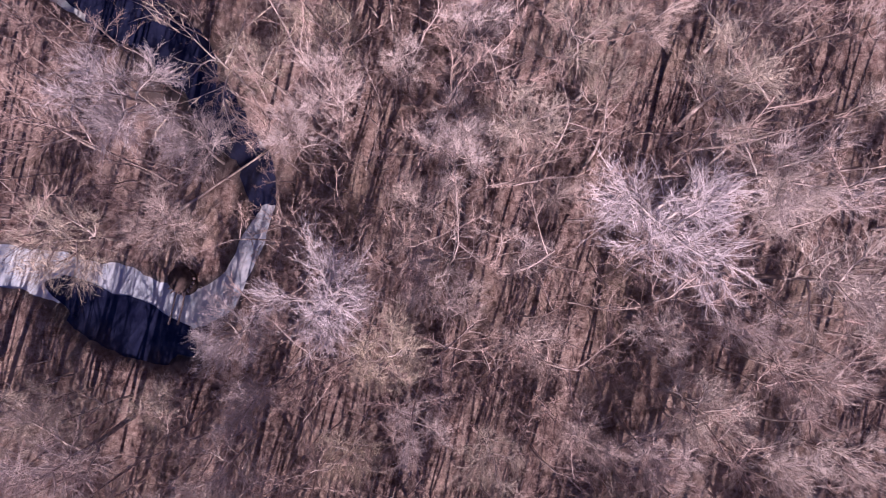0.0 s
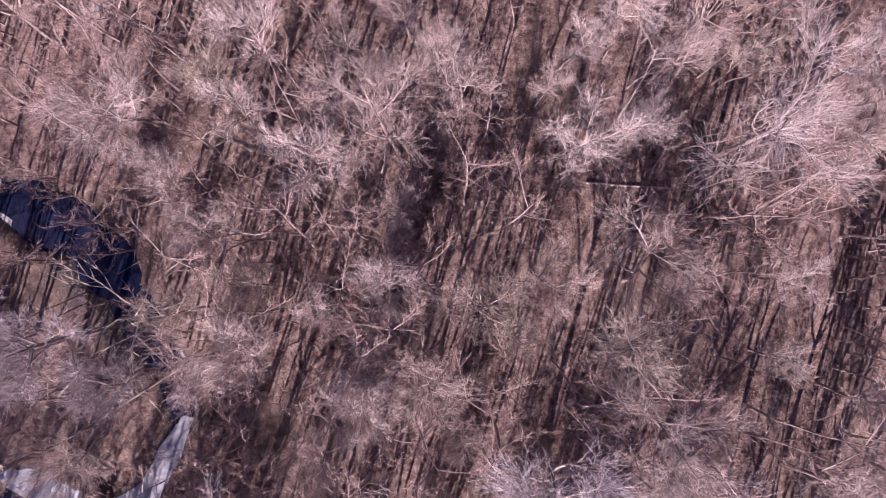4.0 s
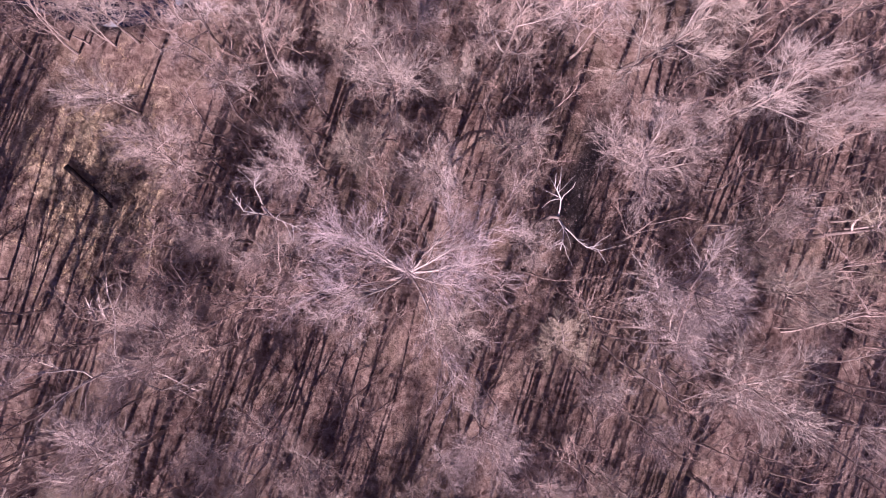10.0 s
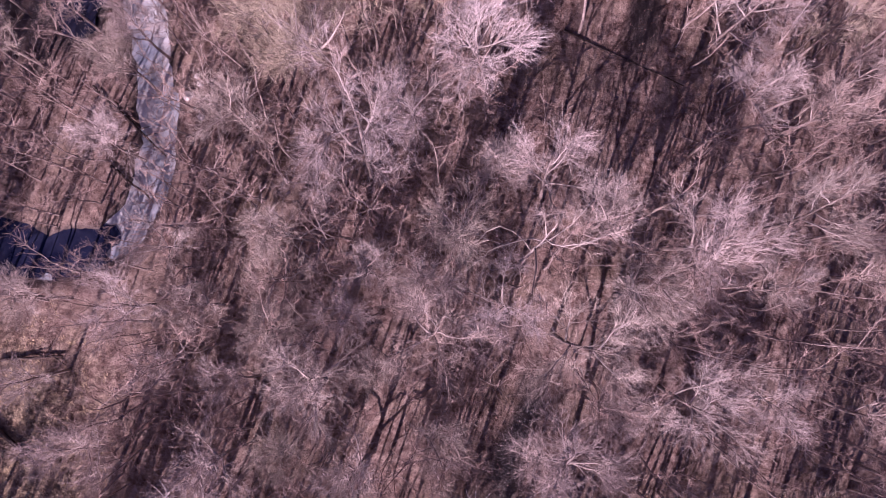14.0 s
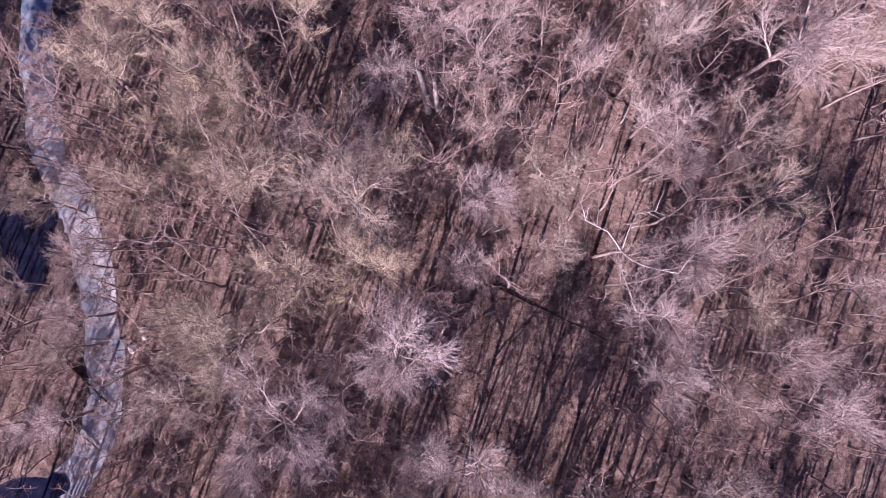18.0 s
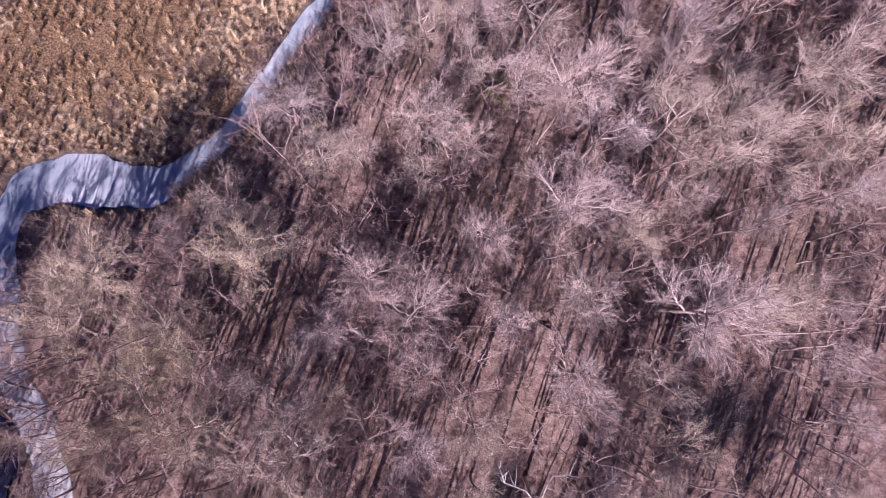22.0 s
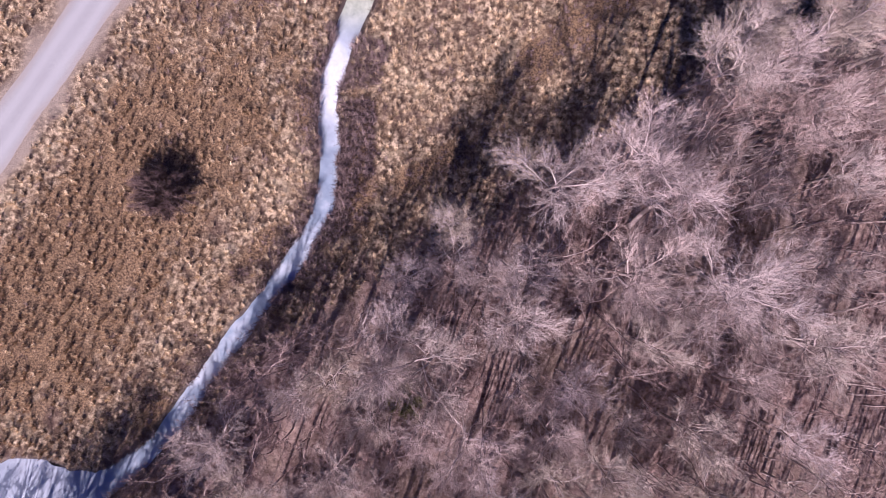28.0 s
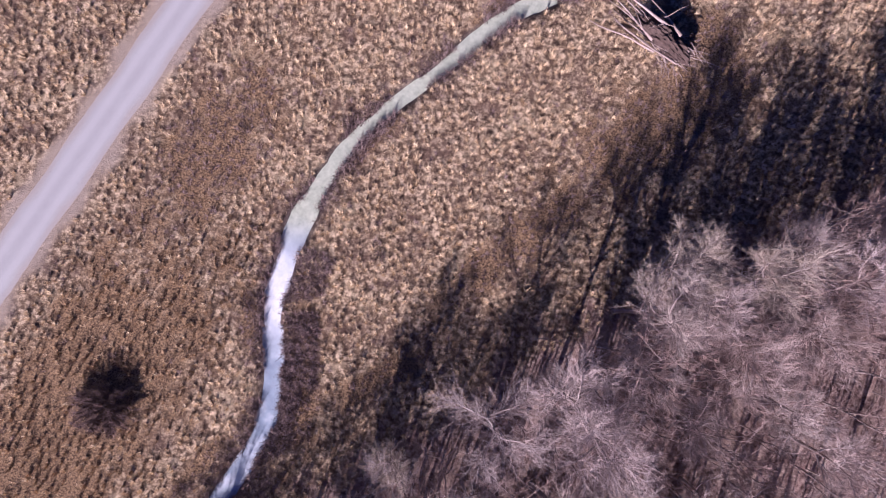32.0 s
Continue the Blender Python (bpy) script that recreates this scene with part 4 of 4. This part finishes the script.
grass, russet, brush = [], [], []
spots = []
for j in range(115):
    for i in range(152):
        x, y = -46 + 0.88 * i + rnd.uniform(-0.4, 0.4), 109 + 0.88 * j + rnd.uniform(-0.4, 0.4)
        if edge(x) - 1 < y and abs(x - np.interp(y, (0, 160), (0, 33))) < 55:
            spots.append((x, y))
for _ in range(520):
    spots.append((-14.3 + rnd.gauss(0, 3.2), 51 + rnd.gauss(0, 4.6)))
spots = np.array(spots)
gaps, lane, zs = creek_gap(spots[:, 0], spots[:, 1]), road_gap(spots[:, 0], spots[:, 1]), height(spots[:, 0], spots[:, 1])
for (x, y), gap, off, z in zip(spots, gaps, lane, zs):
    if gap < 0.25 or off < 1.2:
        continue
    side = x * ROAD_SIDE[0] + y * ROAD_SIDE[1] - ROAD_OFF - ROAD_WIDE / 2
    clump = noise.noise((x * 0.35, y * 0.35, 0)) + noise.noise((x * 0.9, y * 0.9, 5))
    if off < 2.4 and rnd.random() < 0.4:
        continue
    if y < 100:
        blades(grass, x, y, z, rnd, 12, 0.2, 0.5, 0.026, (0.1, 0.5))
        continue
    if weeds(x, y, 2 * clump) > rnd.random() or (rnd.random() < 0.11 and clump < 0.1):
        blades(brush, x, y, z, rnd, 20, 0.15, 0.55, 0.026, (0.6, 1.9))
        continue
    heap = russet if 4.2 < side + 1.5 * clump < 22 and y < 168 + 5 * clump and rnd.random() < 0.72 + 0.5 * clump else grass
    if clump < -0.5 or rnd.random() < 0.12:
        blades(heap, x, y, z, rnd, 6, 0.15, 0.4, 0.024, (0.2, 0.8))
        continue
    grow = 1.0 + 0.5 * max(clump, 0)
    blades(heap, x, y, z, rnd, 30 + int(14 * max(clump + 0.2, 0)), 0.14 * grow, 0.44 * grow, 0.021, (1.1, 2.7), 0.15)
steps = np.random.RandomState(3).rand(5200, 3)
for u, v, w in steps:
    i = 36 * 6 + int(u * (len(LINE) - 38 * 6))
    way = LINE[i + 1] - LINE[i]
    way /= np.hypot(*way)
    if noise.noise((LINE[i][0] * 0.25, LINE[i][1] * 0.25, 9 + (v > 0.5))) < -0.12:
        continue
    off = (WIDE[i] / 2 + 0.08 + 1.5 * w * w) * (1 if v > 0.55 else -1)
    along = LINE[i] + (LINE[i + 1] - LINE[i]) * ((u * (len(LINE) - 38 * 6)) % 1)
    x, y = along[0] - way[1] * off, along[1] + way[0] * off
    blades(brush, x, y, -0.15, rnd, 7, 0.3, 0.75, 0.022, (0.5, 1.8))
for u, v, w in np.random.RandomState(17).rand(1300, 3):
    i = 6 * 39 + int(u * 6 * 6.5)
    way = LINE[i + 1] - LINE[i]
    way /= np.hypot(*way)
    off = WIDE[i] / 2 + 0.3 + 3.6 * w
    along = LINE[i] + (LINE[i + 1] - LINE[i]) * ((u * 6 * 6.5) % 1)
    x, y = along[0] + way[1] * off, along[1] - way[0] * off
    if noise.noise((x * 0.3, y * 0.3, 4)) > -0.05 - 0.2 * (1 - w):
        blades(brush, x, y, ground_z(x, y), rnd, 14, 0.2, 0.6, 0.026, (0.8, 2.0))
for name, heap, material, label in (("bank_brush", brush, DARK_BLADES, "dark dead weeds along the creek banks"), ("dry_grass", grass, STRAW, "matted tufts of pale dry grass"), ("russet_grass", russet, RUSSET, "low tufts of russet dead grass")):
    tris = np.array(heap)
    pile = Heap()
    pile.add(tris.reshape(-1, 3), np.arange(3 * len(tris)).reshape(-1, 3), np.zeros(len(tris)))
    tagged(pile.object(name, [material]), label, "grass", kind="stuff")

# ---- leaves and sticks on the floor of the wood ----
leaves, sticks = [], Tubes()
spots = []
while len(spots) < 15000:
    y = rnd.uniform(-32, 200)
    x = float(np.interp(y, (0, 160), (0, 33))) + rnd.uniform(-46, 46)
    if y < edge(x) + 1:
        spots.append((x, y))
spots = np.array(spots)
gaps, zs = creek_gap(spots[:, 0], spots[:, 1]), height(spots[:, 0], spots[:, 1])
for n_spot, ((x, y), gap, z) in enumerate(zip(spots, gaps, zs)):
    if gap < 0.3:
        continue
    if n_spot % 24 == 0:
        a, size = rnd.uniform(0, 6.28), rnd.uniform(0.8, 3.0)
        line = bend((x, y, z + 0.06), (math.cos(a), math.sin(a), 0), size, 2, rnd, 0.05, 0)
        r = rnd.uniform(0.018, 0.045)
        sticks.add([(p.x, p.y, z + 0.06) for p in line], [r, r * 0.8, r * 0.5], 3, False)
    blades(leaves, x, y, z, rnd, 3, 0.12, 0.28, 0.07, (0.05, 0.7))
tris = np.array(leaves)
pile = Heap()
pile.add(tris.reshape(-1, 3), np.arange(3 * len(tris)).reshape(-1, 3), np.zeros(len(tris)))
tagged(pile.object("fallen_leaves", [LEAVES]), "curled brown leaves strewn over the floor", "leaves", kind="stuff")
tagged(new("fallen_sticks", sticks.mesh("fallen_sticks", BARK)), "grey fallen sticks lying on leaf litter", "sticks", kind="stuff")


# ---- fallen logs, snags, stump and stones ----
def make_log(a, b, r, material, label, stubs=3, seed=0):
    """A fallen trunk from a to b with broken branch stubs."""
    rnd = random.Random(seed)
    a, b = Vector(a), Vector(b)
    root = new("fallen_log")
    root.location = a
    way, size = (b - a).normalized(), (b - a).length
    body = Tubes()
    line = [way * size * k / 6 + Vector((rnd.gauss(0, 0.04), rnd.gauss(0, 0.04), rnd.gauss(0, 0.03))) for k in range(7)]
    body.add(line, [r * (1.1 - 0.1 * k) for k in range(7)], 8)
    part("trunk", body.mesh("trunk", material), root)
    for k in range(stubs):
        q, w = on_line(line, rnd.uniform(0.35, 0.95))
        stub = Tubes()
        out = spread(w, rnd, 35, 65)
        out.z = abs(out.z) * 0.6
        stub.add(bend(q, out, size * rnd.uniform(0.12, 0.28), 3, rnd, 0.12, 0.0), [r * 0.4, r * 0.32, r * 0.22, r * 0.1], 5)
        part("branch", stub.mesh("branch", material), root)
    return tagged(root, label, "log", "fallen logs")


def lying(x, y, r):
    return (x, y, max(ground_z(x, y), -0.3) + 0.8 * r + 0.06)


for k, (ax, ay, bx, by, r, wood, label) in enumerate((
        (-16.4, 52.0, -12.6, 49.0, 0.22, DARK_WOOD, "dark wet log lying on a grassy glade"),
        (26.4, 87.5, 36.6, 83.6, 0.085, DARK_WOOD, "long dark fallen trunk on leaf litter"),
        (16.4, 22.8, 23.2, 22.4, 0.09, DEAD_WOOD, "pale fallen trunk on brown leaf litter"),
        (-11.8, 79.6, -5.2, 74.4, 0.13, DARK_WOOD, "dark thin trunk fallen across the creek"),
        (-9.6, 73.2, -6.2, 70.8, 0.12, DARK_WOOD, "short dark trunk fallen across the creek"),
        (33.4, 105.8, 37.0, 104.2, 0.16, DARK_WOOD, "dark fallen trunk among bare trees"),
        (-16.6, 57.0, -11.6, 57.7, 0.14, DARK_WOOD, "dark crooked bough lying on leaf litter"),
        (-18.6, 96.2, -10.9, 94.8, 0.10, DARK_WOOD, "thin dark trunk bridging the creek"),
        (-15.8, 93.4, -10.4, 93.0, 0.09, DARK_WOOD, "slim dark trunk bridging the creek"),
        (50.4, 115.8, 51.9, 119.0, 0.15, DARK_WOOD, "dark fallen trunk under bare trees"),
        (-21.5, 3.6, -14.5, 8.2, 0.12, DEAD_WOOD, "thin grey trunk leaning over the creek"))):
    make_log(lying(ax, ay, r), lying(bx, by, r), r, wood, label, 3, k)

# an uprooted tree with its root plate, beside the creek
def make_uprooted(x, y):
    rnd = random.Random(77)
    root = new("uprooted_tree")
    root.matrix_basis = pose(x, y, ground_z(x, y))
    bm = bmesh.new()
    bmesh.ops.create_icosphere(bm, subdivisions=5, radius=1.0)
    for v in bm.verts:
        v.co *= 1 + 0.24 * noise.noise(v.co * 2.3) + 0.16 * noise.noise(v.co * 5.0) + 0.10 * noise.noise(v.co * 11.0)
        v.co = Vector((v.co.x * 1.1, v.co.y * 3.4, v.co.z * 2.3))
        v.co.rotate(Euler((0, radians(-18), radians(52))))
        v.co.z += 1.5
    me = bpy.data.meshes.new("root_plate")
    bm.to_mesh(me)
    bm.free()
    me.materials.append(EARTH)
    part("root_plate", me, root, "dark earth clotted round torn roots")
    for k in range(13):
        stem = Tubes()
        a = radians(150 if k % 2 else 124) + rnd.gauss(0, 0.14)
        along, down = rnd.uniform(-3.0, 2.2), rnd.uniform(-0.6, 1.8)
        off = Vector((along * -0.79 - 0.62 * down, along * 0.62 - 0.79 * down, rnd.uniform(1.8, 3.4) - 0.8 * down))
        size = rnd.uniform(4.5, 8.5)
        line = bend(off, (math.cos(a), math.sin(a), -0.10), size, 6, rnd, 0.06, -0.02)
        line = [Vector((p.x, p.y, max(p.z, 0.12))) for p in line]
        r = rnd.uniform(0.11, 0.23)
        stem.add(line, [r * (1 - 0.12 * i) for i in range(7)], 7)
        part("trunk", stem.mesh("trunk", DEAD_WOOD), root, "weathered grey fallen stem")
    for k in range(80):
        twig = Tubes()
        a = rnd.choice((radians(-32), radians(-45), radians(-25), radians(148), radians(125))) + rnd.gauss(0, 0.22)
        along, down = rnd.uniform(-3.4, 3.4), rnd.uniform(-1.0, 1.8)
        off = Vector((along * -0.79 - 0.62 * down, along * 0.62 - 0.79 * down, rnd.uniform(0.8, 3.2) - 0.8 * down))
        line = bend(off, (math.cos(a), math.sin(a), rnd.uniform(-0.25, 0.2)), rnd.uniform(1.5, 4.6), 4, rnd, 0.16, -0.05)
        line = [Vector((p.x, p.y, max(p.z, 0.06))) for p in line]
        r = rnd.uniform(0.025, 0.075)
        twig.add(line, [r * (1 - 0.2 * i) for i in range(5)], 5)
        part("root", twig.mesh("root", DEAD_WOOD), root)
    return tagged(root, "uprooted dead tree with tangled grey roots and stems", "fallen tree")


EARTH = bark_material("clotted_earth", (0.06, 0.043, 0.038), (0.19, 0.14, 0.115))
make_uprooted(56.0, 190.8)


def make_snag(x, y, tall, r, material, label, seed):
    """A standing broken trunk with a splintered top."""
    rnd = random.Random(seed)
    root = new("snag")
    root.matrix_basis = pose(x, y, ground_z(x, y))
    body = Tubes()
    line = bend((0, 0, -0.2), (rnd.uniform(-0.1, 0.1), rnd.uniform(-0.1, 0.1), 1), tall, 6, rnd, 0.05, 0.02)
    body.add(line, [r * (1.2 - 0.09 * k) for k in range(7)], 8)
    trunk = part("trunk", body.mesh("trunk", material), root)
    for k in range(6):
        a = 1.05 * k
        p = line[-1] + Vector((0.45 * r * math.cos(a), 0.45 * r * math.sin(a), -0.1))
        top = Tubes()
        top.add(bend(p, (0.5 * math.cos(a), 0.5 * math.sin(a), 1), rnd.uniform(0.5, 1.5), 2, rnd, 0.1, 0), [0.28 * r, 0.2 * r, 0.03], 4)
        part("splinter", top.mesh("splinter", PALE_BARK), trunk, "pale splintered wood")
    return tagged(root, label, "snag", "broken standing trunks")


make_snag(-9.7, 25.1, 5.0, 0.22, PALE_BARK, "pale broken standing trunk among saplings", 1)
make_snag(46.0, 100.8, 7.6, 0.20, PALE_BARK, "tall broken trunk with a white top", 2)
make_snag(19.6, 102.2, 8.6, 0.24, BLEACHED, "white broken forked trunk above the litter", 3)
make_snag(20.4, 102.5, 8.2, 0.20, BLEACHED, "white broken trunk beside its twin", 4)
make_snag(9.6, 11.7, 3.0, 0.16, PALE_BARK, "short pale broken trunk on leaf litter", 5)


def make_stump(x, y):
    """A hollow dark stump on the bank, with a rim of pale broken wood and two leaning poles."""
    rnd = random.Random(9)
    root = new("hollow_stump")
    root.matrix_basis = pose(x, y, ground_z(x, y))
    shell, rim = Tubes(), Tubes()
    shell.add([(0, 0, -0.3), (0.02, 0.05, 0.3), (0.05, 0.1, 0.5), (0.1, 0.15, 0.75), (0.1, 0.15, 0.73), (0.05, 0.1, 0.2), (0.05, 0.1, -0.3)], [1.2, 1.05, 1.0, 1.02, 0.86, 0.82, 0.8], 16)
    for k in range(10):
        a = math.pi + 0.35 * k
        p = (0.1 + 0.94 * math.cos(a), 0.15 + 0.94 * math.sin(a), 0.68)
        rim.add(bend(p, (0.5 * math.cos(a), 0.5 * math.sin(a), 0.8), rnd.uniform(0.15, 0.5) * (1.5 if math.sin(a) < -0.3 else 0.7), 2, rnd, 0.1, 0), [0.13, 0.09, 0.03], 5)
    part("shell", shell.mesh("shell", DARK_WOOD), root)
    part("rim", rim.mesh("rim", DEAD_WOOD), root, "pale broken wood at the rim")
    for dx in (-0.35, 0.35):
        pole = Tubes()
        pole.add([(dx - 0.9, -3.4, 0.0), (dx - 0.4, -2.0, 0.3), (dx, -0.7, 0.6)], [0.09, 0.08, 0.06], 6)
        part("pole", pole.mesh("pole", DEAD_WOOD), root, "thin grey leaning pole")
    tagged(root, "dark hollow broken stump on the creek bank", "stump")


make_stump(-21.1, -1.7)


def make_stone(x, y, r, seed):
    rnd = random.Random(seed)
    bm = bmesh.new()
    bmesh.ops.create_icosphere(bm, subdivisions=2, radius=r)
    for v in bm.verts:
        v.co *= 1 + 0.35 * noise.noise(v.co * (1.4 / r) + Vector((seed, 0, 0)))
        v.co.z *= 0.6
    me = bpy.data.meshes.new("stone")
    bm.to_mesh(me)
    bm.free()
    me.materials.append(STONE)
    ob = new("stone", me)
    ob.matrix_basis = pose(x, y, ground_z(x, y) + 0.2 * r, 0, 0, rnd.uniform(0, 360))
    tagged(ob, "pale weathered stone on the creek bank", "stone", "stones by the creek")


STONE = bark_material("pale_stone", (0.45, 0.40, 0.36), (0.78, 0.74, 0.70))
for k, (x, y, r) in enumerate(((-4.0, 79.5, 0.42), (-2.7, 77.8, 0.3), (-3.4, 81.2, 0.25), (-3.1, 80.6, 0.3))):
    make_stone(x, y, r, k)
